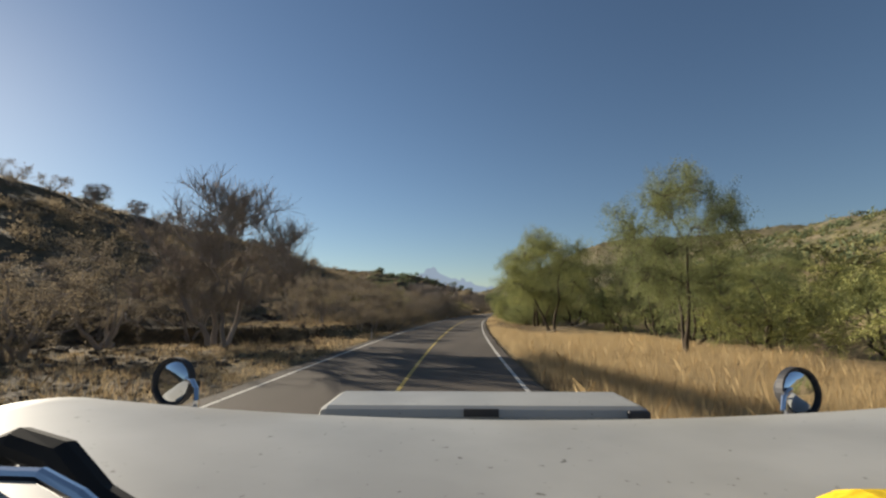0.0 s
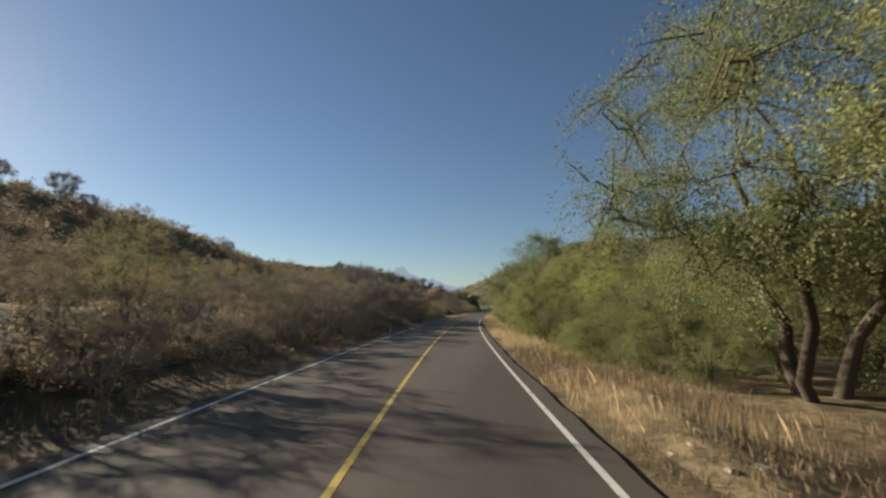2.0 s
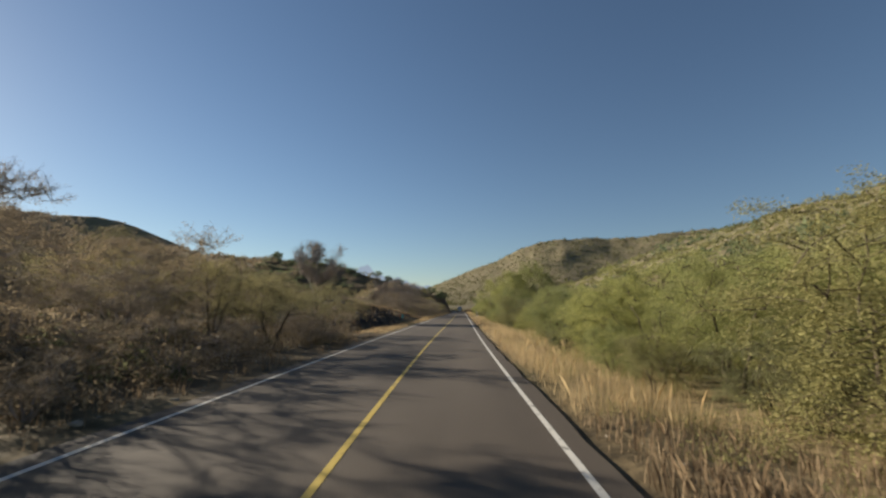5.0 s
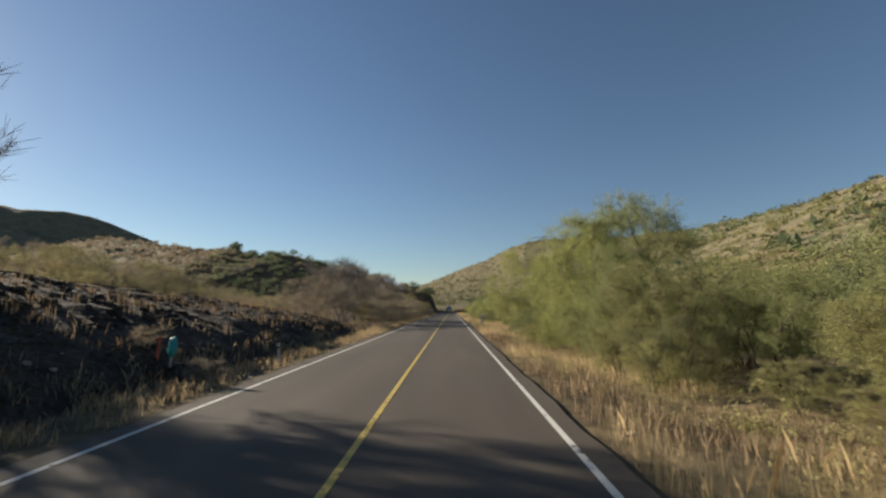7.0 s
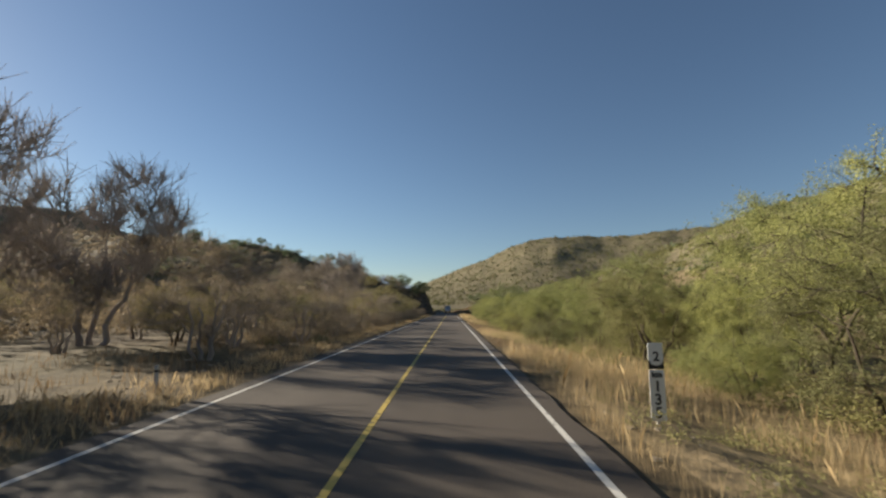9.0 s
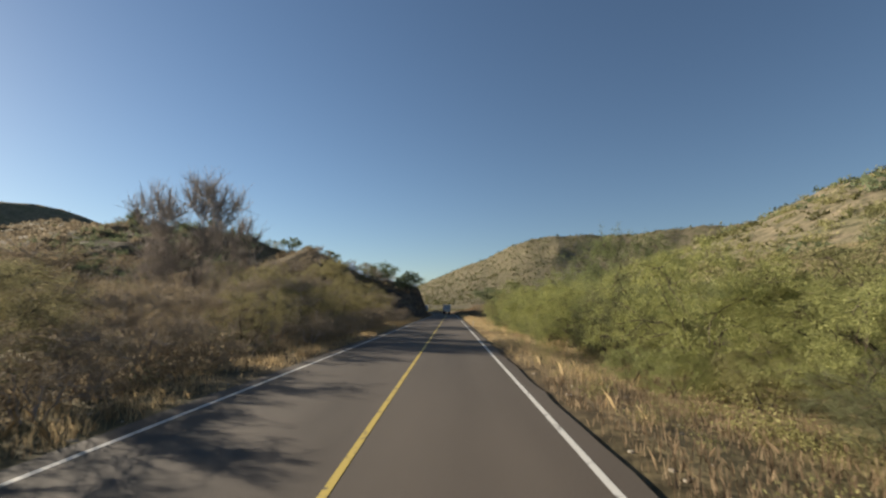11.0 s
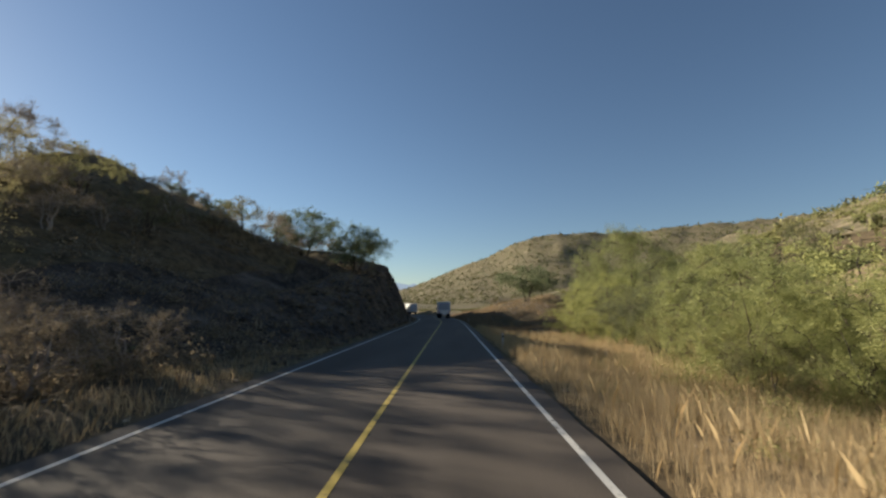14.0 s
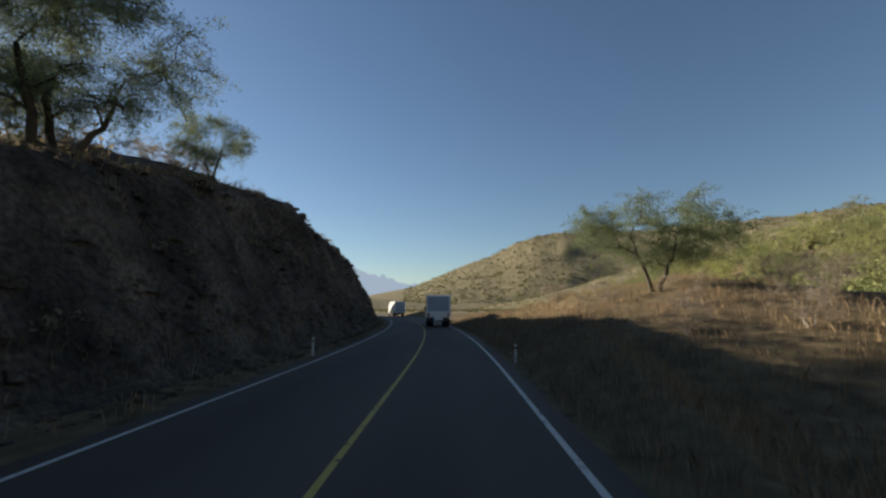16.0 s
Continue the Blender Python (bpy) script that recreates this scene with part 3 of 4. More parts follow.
# trees that stand out beside the road: kind, x, y, height, breadth
for kind, x, y, h, wide in [
        ("green", 31.0, 52.0, 8.0, 1.0), ("tall", 12.4, 58.0, 11.0, 0.95), ("tall", 13.7, 49.6, 11.0, 0.95), ("green", 20.9, 58.0, 8.5, 1.0),
        ("green", 13.5, 67.0, 5.5, 0.9), ("green", 10.8, 78.0, 7.0, 0.9), ("bush", 7.9, 77.0, 5.6, 0.9), ("green", 7.0, 82.5, 6.6, 0.9), ("bush", 6.9, 89.0, 5.8, 0.8),
        ("green", 24.0, 66.0, 6.5, 1.0), ("green", 27.0, 60.0, 6.0, 1.1), ("green", 34.0, 60.0, 6.5, 1.1), ("green", 37.0, 52.0, 6.0, 1.1), ("green", 24.5, 51.5, 5.4, 1.1), ("green", 40.0, 60.0, 6.6, 1.1), ("green", 33.0, 45.0, 5.2, 1.1),
        ("tall", 11.0, 110.0, 13.2, 0.8), ("tall", 18.5, 106.0, 13.0, 0.8), ("tall", 8.8, 192.0, 8.8, 0.8), ("tall", 12.5, 192.5, 10.4, 0.8), ("bush", 7.4, 197.0, 3.2, 1.0),
        ("green", 11.4, 219.5, 7.0, 0.85), ("green", 13.4, 225.0, 7.4, 0.9), ("bush", 10.0, 223.0, 4.6, 0.8), ("green", 8.3, 183.0, 6.0, 0.85), ("bush", 6.6, 181.0, 4.2, 0.8),
        ("bush", 9.4, 237.0, 5.0, 0.8), ("bush", 10.4, 212.5, 4.6, 0.8), ("green", 9.2, 231.0, 5.4, 0.8),
        ("green", 9.0, 277.0, 6.4, 0.8), ("thin", 14.0, 308.0, 7.5, 1.2), ("olive", 9.4, 345.0, 4.6, 1.0), ("tall", 14.6, 362.0, 9.0, 0.9), ("green", 19.5, 360.0, 6.8, 1.0),
        ("crest", 11.8, 393.5, 6.0, 1.35), ("green", 17.5, 379.0, 6.2, 0.9), ("green", 20.0, 373.0, 7.2, 0.9), ("bush", 23.5, 381.0, 5.0, 1.0), ("bush", 9.8, 208.0, 3.0, 1.0), ("bush", 11.0, 205.5, 3.4, 1.0), ("olive", 7.9, 209.5, 2.0, 1.1),
        ("brown", -12.0, 41.0, 4.2, 1.0), ("brown", -9.5, 49.0, 4.8, 1.1), ("bare", -13.0, 104.0, 5.6, 1.2), ("bare", -16.5, 110.0, 6.4, 1.2), ("bare", -10.5, 99.0, 4.2, 1.1), ("brown", -11.5, 113.0, 4.4, 1.2), ("brown", -9.5, 107.0, 3.4, 1.2), ("bare", -14.0, 118.0, 5.6, 1.2), ("bare", -19.0, 175.0, 8.2, 0.9),
        ("brown", -12.6, 213.5, 6.9, 1.1), ("brown", -14.5, 207.0, 5.3, 1.0), ("bare", -13.6, 218.5, 7.4, 1.0),
        ("brown", -9.3, 225.0, 4.7, 1.1), ("brown", -14.5, 240.0, 6.4, 1.1), ("bare", -19.0, 231.5, 9.8, 1.0), ("bare", -20.0, 288.0, 11.5, 0.85), ("brown", -12.3, 291.0, 5.0, 1.2), ("faded", -14.5, 304.0, 7.0, 1.0), ("faded", -24.0, 309.0, 6.5, 1.1), ("brown", -11.0, 316.0, 4.4, 1.1), ("faded", -18.5, 297.0, 6.4, 1.1), ("faded", -19.5, 319.0, 6.2, 1.0), ("brown", -13.0, 327.0, 5.6, 1.1), ("faded", -16.0, 335.0, 5.6, 1.0), ("faded", -27.0, 326.0, 6.6, 1.1), ("faded", -33.0, 318.0, 7.0, 1.1),
        ("crest", -40.6, 402.0, 5.3, 1.1), ("crest", -48.5, 406.0, 4.2, 1.1), ("crest", -57.0, 410.0, 5.5, 1.1), ("crest", -20.0, 384.0, 7.0, 1.15), ("crest", -12.2, 380.8, 6.7, 1.1), ("crest", -13.6, 392.0, 3.8, 1.0),
        ("bare", -19.0, 433.0, 3.6, 1.0), ("crest", -114.0, 443.0, 6.0, 1.1), ("crest", -121.0, 446.0, 5.0, 1.1), ("crest", -141.0, 448.0, 6.0, 1.1), ("crest", -98.0, 433.0, 4.2, 1.1),
        ("crest", -52.0, 424.0, 3.8, 1.1), ("crest", -46.0, 443.0, 3.6, 1.1),
        ("far_olive", -86.0, 427.0, 3.6, 1.2), ("far_olive", -74.0, 420.0, 3.2, 1.2), ("far_olive", -66.0, 414.0, 3.4, 1.2)]:
    plant(kind, x, y, h, wide=wide)
plant("tall", 18.9, 24.9, 10.0, turn=40, which=1, wide=0.7)
plant("thin", 8.6, 206.5, 8.8, turn=0, which=1)
plant("bare", -4.9, 21.0, 8.3, turn=120, which=1, wide=1.2)


def thicket(count, l_range, y_range, kinds, tall, gap, skip=None):
    """Fill a strip beside the road with plants."""
    for _ in range(count):
        y, l = pick.uniform(*y_range), pick.uniform(*l_range)
        x = float(road_x(y)) + l
        if (skip and skip(l, y)) or not free(x, y, gap):
            continue
        plant(pick.choice(kinds), x, y, pick.uniform(*tall), wide=pick.uniform(0.9, 1.3))


def field(l, y):
    return (y < 46 and l < 13) or (y < 57 and l < 15) or (y < 150 and l < 6.6) or (150 <= y < 198 and l < 7.4) or (198 <= y < 236 and l < 8.8) or (y >= 236 and l < 6.4) or (316 < y < 352 and l < 8.6) or (350 < y < 366 and l < 10) or (366 <= y < 376 and l < 22) or (y >= 376 and l < 26)


def cut_side(l, y):
    return (y > 336 and l > -19) or (-20 < y < 30 and l > -16) or (147 < y < 207 and l > -27) or (207 <= y < 230 and l > -12.6)


thicket(900, (6.0, 12.5), (-15, 440), ["bush", "bush", "olive", "green", "bush"], (2.9, 5.2), 2.8, field)
thicket(420, (12.5, 20), (-20, 470), ["far_green", "far_green", "far_olive"], (3.6, 6.4), 3.9, field)
thicket(300, (-14, -8.5), (-15, 150), ["brown", "scrub", "faded", "brown", "brown"], (2.4, 4.4), 3.0, cut_side)
thicket(380, (-14, -8.5), (150, 350), ["brown", "faded", "brown", "scrub", "faded"], (2.4, 4.8), 3.0, cut_side)
thicket(900, (-12, -6.9), (-15, 345), ["scrub", "far_brown", "far_brown"], (1.1, 2.3), 1.7, cut_side)
thicket(140, (-17, -8.5), (84, 126), ["brown", "bare", "brown"], (2.6, 3.8), 2.4, cut_side)
thicket(420, (-26, -14), (-20, 400), ["far_brown", "far_brown", "faded"], (3.0, 5.4), 3.9, cut_side)
for _ in range(170):
    x, y = pick.uniform(-96, -52), pick.uniform(-20, 190)
    if crest(np.array([x]), np.array([y]), BANK_LEFT)[0][0] < 12 and free(x, y, 4.2):
        plant(pick.choice(["far_brown", "far_brown", "bare", "far_olive"]), x, y, pick.uniform(3.2, 5.8), wide=pick.uniform(0.9, 1.2))
thicket(800, (5.6, 9.5), (62, 345), ["bush", "olive", "olive"], (1.2, 2.5), 1.9, lambda l, y: (199 < y < 232 and l < 7.8) or (316 < y < 345 and l < 7.4))
for _ in range(170):
    x, y = pick.uniform(-58, -26), pick.uniform(160, 262)
    if free(x, y, 4.4):
        plant(pick.choice(["faded", "brown", "far_brown", "faded"]), x, y, pick.uniform(3.6, 5.8), wide=pick.uniform(1.0, 1.25))
for i in range(22):
    f = (i + pick.uniform(-0.3, 0.3)) / 22
    a, b = ((-150, 452), (-98, 433)) if f < 0.55 else ((-98, 433), (-58, 411))
    g = f / 0.55 if f < 0.55 else (f - 0.55) / 0.45
    x, y = a[0] + g * (b[0] - a[0]) + pick.uniform(-2, 2), a[1] + g * (b[1] - a[1]) - pick.uniform(0, 5)
    if free(x, y, 2.5):
        plant(pick.choice(["faded", "crest", "far_olive"]), x, y, pick.uniform(2.6, 4.2), wide=pick.uniform(1.0, 1.3))
for _ in range(150):
    x, y = pick.uniform(-80, -24), pick.uniform(296, 350)
    if not cut_side(x, y) and free(x, y, 4.6):
        plant(pick.choice(["faded", "faded", "brown"]), x, y, pick.uniform(3.6, 5.8), wide=pick.uniform(1.0, 1.25))
for _ in range(330):
    x, y = pick.uniform(-60, -17), pick.uniform(316, 354)
    if not cut_side(x, y) and free(x, y, 3.4):
        plant(pick.choice(["far_brown", "brown", "far_brown", "far_olive"]), x, y, pick.uniform(2.6, 4.8), wide=pick.uniform(0.9, 1.25))
thicket(150, (28, 62), (375, 480), ["far_green", "far_green", "far_olive"], (3.6, 6.5), 4.6)
for x, y, h in ((8.5, 384, 1.4), (10.5, 388, 1.8), (9.0, 393, 1.5), (12.0, 383, 1.6), (15.5, 387, 1.9), (18, 392, 2.0), (7.5, 400, 1.5), (20, 386, 2.2), (14, 380, 1.7), (22, 394, 2.4)):
    plant("scrub", x, y, h)


# ---- scrub and grass that nobody could count ----
def scatter_bushes(name, label, xs, ys, sizes, material, seed, per=11, card=0.38):
    rng = np.random.RandomState(seed)
    zs = land(xs, ys)
    c = np.repeat(np.stack([xs, ys, zs], 1), per, 0)
    s = np.repeat(sizes, per)[:, None]
    v = rng.normal(size=c.shape)
    v /= np.linalg.norm(v, axis=1)[:, None]
    v[:, 2] = np.abs(v[:, 2]) * 0.85
    at = c + v * s * rng.uniform(0.25, 0.95, (len(c), 1)) * (1 + 0.35 * np.sin(v[:, :1] * 5 + v[:, 1:2] * 4 + c[:, :1]))
    a = rng.normal(size=c.shape)
    a /= np.linalg.norm(a, axis=1)[:, None]
    b = np.cross(a, rng.normal(size=c.shape))
    b /= np.linalg.norm(b, axis=1)[:, None]
    r = s * card * rng.uniform(0.6, 1.35, (len(c), 1))
    pts = np.stack([at - a * r, at + b * r * 0.8, at + a * r], 1).reshape(-1, 3)
    tagged(new(name, quads_mesh(name, pts, material, 3)), label, "scrub", kind="stuff")


def scatter_range(count, x_range, y_range, keep, seed):
    rng = np.random.RandomState(seed)
    x, y = rng.uniform(*x_range, count), rng.uniform(*y_range, count)
    ok = keep(x, y)
    return x[ok], y[ok]


def lateral(x, y):
    return x - road_x(y)


x, y = scatter_range(5200, (18, 70), (-40, 470), lambda x, y: (lateral(x, y) > 19) & (lateral(x, y) < 40) & ((y < 376) | (lateral(x, y) > 27)), 61)
keep = slice(0, 420)
scatter_bushes("green_thicket", "dense green thicket behind the roadside trees", x[keep], y[keep], np.random.RandomState(62).uniform(1.8, 3.4, 420), LEAF_GREEN, 63, 680, 0.06)
x, y = scatter_range(9000, (-75, -5), (-40, 455), lambda x, y: (lateral(x, y) < -24) & (lateral(x, y) > -62) & ((y < 338) | (x < -54)), 64)
keep = slice(0, 1050)
scatter_bushes("brown_thicket", "dense brown and olive thorn scrub covering the slope", x[keep], y[keep], np.random.RandomState(65).uniform(1.3, 2.6, 1050), LEAF_BROWN, 66, 400, 0.058)
def strip(count, l_range, y_range, seed):
    """Even scatter along a strip beside the road."""
    rng = np.random.RandomState(seed)
    y = rng.uniform(*y_range, count)
    return road_x(y) + rng.uniform(*l_range, count), y


x, y = strip(1000, (-15, -7.0), (32, 345), 91)
x, y = x[(y < 147) | (y > 232)], y[(y < 147) | (y > 232)]
scatter_bushes("left_undergrowth", "tangled dry brown undergrowth at the foot of the trees", x, y, np.random.RandomState(92).uniform(0.5, 1.25, len(x)), LEAF_BROWN, 93, 300, 0.06)
x, y = strip(150, (-15, -7.2), (32, 345), 94)
x, y = x[(y < 147) | (y > 232)], y[(y < 147) | (y > 232)]
scatter_bushes("left_weeds", "low olive weeds at the foot of the trees", x, y, np.random.RandomState(95).uniform(0.5, 1.2, len(x)), LEAF_OLIVE, 96, 300, 0.06)
x, y = strip(560, (5.4, 11), (60, 342), 97)
scatter_bushes("right_undergrowth", "pale olive weeds filling the gaps under the green trees", x, y, np.random.RandomState(98).uniform(0.45, 1.15, len(x)), LEAF_OLIVE, 99, 420, 0.04)
x, y = scatter_range(2000, (-150, -25), (300, 455), lambda x, y: (lateral(x, y) < -26) & ((y < 338) | (x < -70)), 67)
keep = slice(0, 420)
scatter_bushes("olive_thicket", "olive thorn trees covering the ridge", x[keep], y[keep], np.random.RandomState(68).uniform(1.8, 3.4, 420), LEAF_DARK, 69, 460, 0.065)
x, y = scatter_range(2600, (-18, -6), (345, 430), lambda x, y: (lateral(x, y) < -7.0) & (lateral(x, y) > -12), 71)
keep = slice(0, 420)
scatter_bushes("cut_scrub", "small dry shrubs clinging to the dark road cut", x[keep], y[keep], np.random.RandomState(72).uniform(0.12, 0.5, 420), LEAF_BROWN, 73, 60, 0.2)
x, y = scatter_range(1500, (-48, -12), (338, 405), lambda x, y: (lateral(x, y) < -11.5) & (bumps(x, y, 8, 77) > -0.4), 78)
scatter_bushes("shoulder_scrub", "low dry brown scrub over the shoulder above the road cut", x[:620], y[:620], np.random.RandomState(79).gamma(3.0, 0.16, 620) + 0.3, LEAF_BROWN, 80, 150, 0.085)
x, y = scatter_range(17000, (36, 760), (-60, 1450), lambda x, y: bumps(x, y, 60, 31) > -0.3, 1)
scatter_bushes("hill_scrub", "scattered olive scrub on the sunlit hillside", x, y, np.random.RandomState(2).uniform(1.0, 2.7, len(x)), HILL_BUSH, 3, 14)
rng = np.random.RandomState(40)
b, d = np.radians(rng.uniform(-6, 46, 9000)), rng.uniform(1650, 2620, 9000)
scatter_bushes("range_scrub", "dark scrub speckling the far range", d * np.sin(b), 230 + d * np.cos(b), rng.gamma(3.0, 1.1, 9000) + 1.5, HILL_BUSH, 41, 8, 0.5)
x, y = scatter_range(5000, (-190, -30), (-60, 620), lambda x, y: (x < -45) & ((y < 330) | (x < -75)), 4)
scatter_bushes("ridge_scrub", "brown and olive scrub on the shaded ridge", x, y, np.random.RandomState(5).uniform(0.7, 2.0, len(x)), LEAF_BROWN, 6, 60, 0.15)
x, y = scatter_range(11000, (58, 480), (-40, 1050), lambda x, y: bumps(x, y, 45, 33) > -0.15, 24)
scatter_bushes("hill_bushes", "rounded olive bushes dotting the dry hillside", x, y, np.random.RandomState(25).gamma(3.0, 0.5, len(x)) + 0.6, LEAF_DARK, 26, 22, 0.3)
x, y = scatter_range(2600, (38, 200), (60, 640), lambda x, y: (lateral(x, y) > 36) & (bumps(x, y, 30, 37) > -0.35), 74)
scatter_bushes("slope_bushes", "rounded green bushes scattered over the near hillside", x, y, np.random.RandomState(75).gamma(3.0, 0.4, len(x)) + 0.5, LEAF_OLIVE, 76, 110, 0.12)
x, y = scatter_range(2100, (-130, -55), (110, 310), lambda x, y: x < -55, 27)
scatter_bushes("bank_thicket", "brown thorn scrub over the end of the bank", x, y, np.random.RandomState(28).uniform(1.1, 2.4, len(x)), LEAF_BROWN, 29, 150, 0.1)
x, y = scatter_range(9000, (-560, -130), (380, 860), lambda x, y: crest(x, y, SPUR_LEFT)[0] < 110, 34)
scatter_bushes("spur_scrub", "brown and olive scrub along the far spur", x, y, np.random.RandomState(35).uniform(1.2, 3.0, len(x)), LEAF_BROWN, 36, 22, 0.3)
x, y = scatter_range(2600, (-1300, -190), (200, 1900), lambda x, y: x > -1300, 7)
scatter_bushes("far_scrub", "distant dark scrub on the far hills", x, y, np.random.RandomState(8).uniform(1.6, 3.4, len(x)), HILL_BUSH, 9, 8)
x, y = scatter_range(1500, (-330, 60), (640, 1600), lambda x, y: x > -1300, 17)
scatter_bushes("valley_scrub", "distant green scrub along the valley floor", x, y, np.random.RandomState(18).uniform(1.4, 3.0, len(x)), HILL_BUSH, 19, 9)


def scatter_stones(name, label, xs, ys, sizes, material, seed):
    """Broken stones: six-sided slabs pressed into the ground."""
    rng = np.random.RandomState(seed)
    zs = land(xs, ys)
    ring6 = [(math.cos(i * math.pi / 3), math.sin(i * math.pi / 3)) for i in range(6)]
    corners = np.array([(a, b, -0.4) for a, b in ring6] + [(0.72 * a, 0.72 * b, 0.55) for a, b in ring6], float)
    tri = np.array([(i, (i + 1) % 6, (i + 1) % 6 + 6) for i in range(6)] + [(i, (i + 1) % 6 + 6, i + 6) for i in range(6)] + [(6, 7, 8), (6, 8, 9), (6, 9, 10), (6, 10, 11)])
    n = len(xs)
    v = corners[None] * rng.uniform(0.5, 1.3, (n, 1, 3)) + rng.normal(0, 0.13, (n, 12, 3))
    v = v * sizes[:, None, None] * np.array([1, 1, 0.62]) + np.stack([xs, ys, zs], 1)[:, None]
    me = bpy.data.meshes.new(name)
    faces = (tri[None] + 12 * np.arange(n)[:, None, None]).reshape(-1, 3)
    me.from_pydata(v.reshape(-1, 3).tolist(), [], faces.tolist())
    me.materials.append(material)
    tagged(new(name, me), label, "stones", kind="stuff")


x, y = scatter_range(9000, (-19, -4), (338, 432), lambda x, y: (lateral(x, y) < -5.9) & (lateral(x, y) > -11), 81)
scatter_stones("cut_rubble", "broken dark stones on the face and foot of the road cut", x, y, np.random.RandomState(82).gamma(2.0, 0.05, len(x)) + 0.04, ROCK, 83)
x, y = strip(9000, (-26, -7.2), (149, 207), 37)
scatter_stones("spoil_stones", "dark broken stones covering the spoil heap", x, y, np.random.RandomState(38).gamma(1.8, 0.035, len(x)) + 0.03, SPOIL, 39)
x, y = strip(3200, (-24, -6.2), (-4, 42), 87)
scatter_stones("terrace_stones", "dark broken stones strewn over the bare field edge", x, y, np.random.RandomState(88).gamma(1.8, 0.055, len(x)) + 0.03, ROCK, 89)
x, y = scatter_range(16000, (-14, 16), (-8, 340), lambda x, y: (lateral(x, y) < -5.5) & (lateral(x, y) > -10) | (lateral(x, y) > 2.4) & (lateral(x, y) < 4.5), 84)
scatter_stones("verge_stones", "small pale stones scattered on the dusty verges", x, y, np.random.RandomState(85).gamma(1.6, 0.022, len(x)) + 0.015, CONCRETE_DUST, 86)


def grass(name, label, l, y, tall, material, seed, spread_tip=0.4, width=0.008):
    """Blades of three corners, bent over at the tip."""
    rng = np.random.RandomState(seed)
    keep = (l > 2.25) | (l < -5.35)
    keep &= (l < 2.7) | (l > 5.2) | (y < 209) | (y > 217.2)
    l, y, tall = l[keep], y[keep], tall[keep]
    n = len(l)
    x = road_x(y) + l
    z = land(x, y) - 0.02
    root = np.stack([x, y, z], 1)
    ang = rng.uniform(0, 2 * np.pi, n)
    side = np.stack([np.cos(ang), np.sin(ang), np.zeros(n)], 1) * width * rng.uniform(0.7, 1.5, (n, 1))
    leanv = np.stack([rng.normal(0, 1, n), rng.normal(0, 1, n), np.zeros(n)], 1) * spread_tip * tall[:, None] * 0.5
    mid = root + leanv * 0.35 + np.array([0, 0, 1]) * tall[:, None] * 0.6
    tip = root + leanv + np.array([0, 0, 1]) * tall[:, None]
    pts = np.stack([root - side, root + side, mid + side * 0.8, tip, mid - side * 0.8], 1).reshape(-1, 3)
    tagged(new(name, quads_mesh(name, pts, material, 5)), label, "grass", kind="stuff")


def tufts(count, l_range, y_range, seed, per=14, size=0.16, near=1.0):
    rng = np.random.RandomState(seed)
    y0 = rng.uniform(*y_range, count)
    l0 = l_range[0] + (l_range[1] - l_range[0]) * rng.rand(count) ** near
    y, l = np.repeat(y0, per) + rng.normal(0, size, count * per), np.repeat(l0, per) + rng.normal(0, size, count * per)
    return l, y, np.repeat(rng.uniform(0.5, 1.1, count), per) * rng.uniform(0.6, 1.15, count * per)


l, y, f = tufts(6200, (2.35, 7.5), (-6, 430), 41, 46, 0.38, 1.3)
lush = bumps(l * 0.6, y, 9, 43) + 0.5 * (y < 41) + 0.3 * ((y > 62) & (y < 84)) + 0.25 * (y > 205) + 0.5 * (y > 325) > 0.08
lush &= y < 368
f = f * np.where((y > 43) & (y < 53), 0.45, 1.0) * np.where((y > 232) & (y < 322), 0.72, np.where(y >= 322, 0.85, 1.0))
grass("verge_grass", "tall golden dry grass along the road verge", l[lush], y[lush], f[lush] * 0.66, GRASS_GOLD, 42, spread_tip=0.42, width=0.0019)
dull = ~lush & (np.arange(len(l)) % 2 == 0)
grass("verge_weeds", "short dull grass between the golden tufts", l[dull], y[dull], f[dull] * 0.4, GRASS_DULL, 50)
x, y = scatter_range(15000, (2, 19), (62, 335), lambda x, y: (lateral(x, y) > 3.0) & (lateral(x, y) < 6.2), 51)
x, y = x[:850], y[:850]
scatter_bushes("verge_herbs", "low olive weeds along the verge", x, y, np.random.RandomState(52).uniform(0.18, 0.55, len(x)), LEAF_OLIVE, 53, 190, 0.055)
l, y, f = tufts(3200, (2.6, 15), (-6, 41), 44, 52, 0.42, 1.1)
grass("field_grass", "tall golden dry grass filling the clearing", l, y, f * 0.62, GRASS_GOLD, 45, spread_tip=0.4, width=0.0017)
l, y, f = tufts(2600, (2.6, 14), (322, 366), 46, 38, 0.36, 1.0)
grass("bank_grass", "tall golden dry grass on the roadside bank", l, y, f * 0.62, GRASS_GOLD, 47, spread_tip=0.48, width=0.0022)
l, y, f = tufts(1300, (2.8, 18), (364, 420), 55, 16, 0.3, 1.0)
grass("far_bank_grass", "dull dry grass on the bank at the bend", l, y, f * 0.5, GRASS_DULL, 56, width=0.006)
l, y, f = tufts(3800, (-14, -5.4), (-6, 440), 48, 10, 0.16, 1.0)
l = -14 - 5.4 - l
grass("left_verge_grass", "sparse dull dry grass on the shaded verge", l, y, f * 0.42, GRASS_DULL, 49)


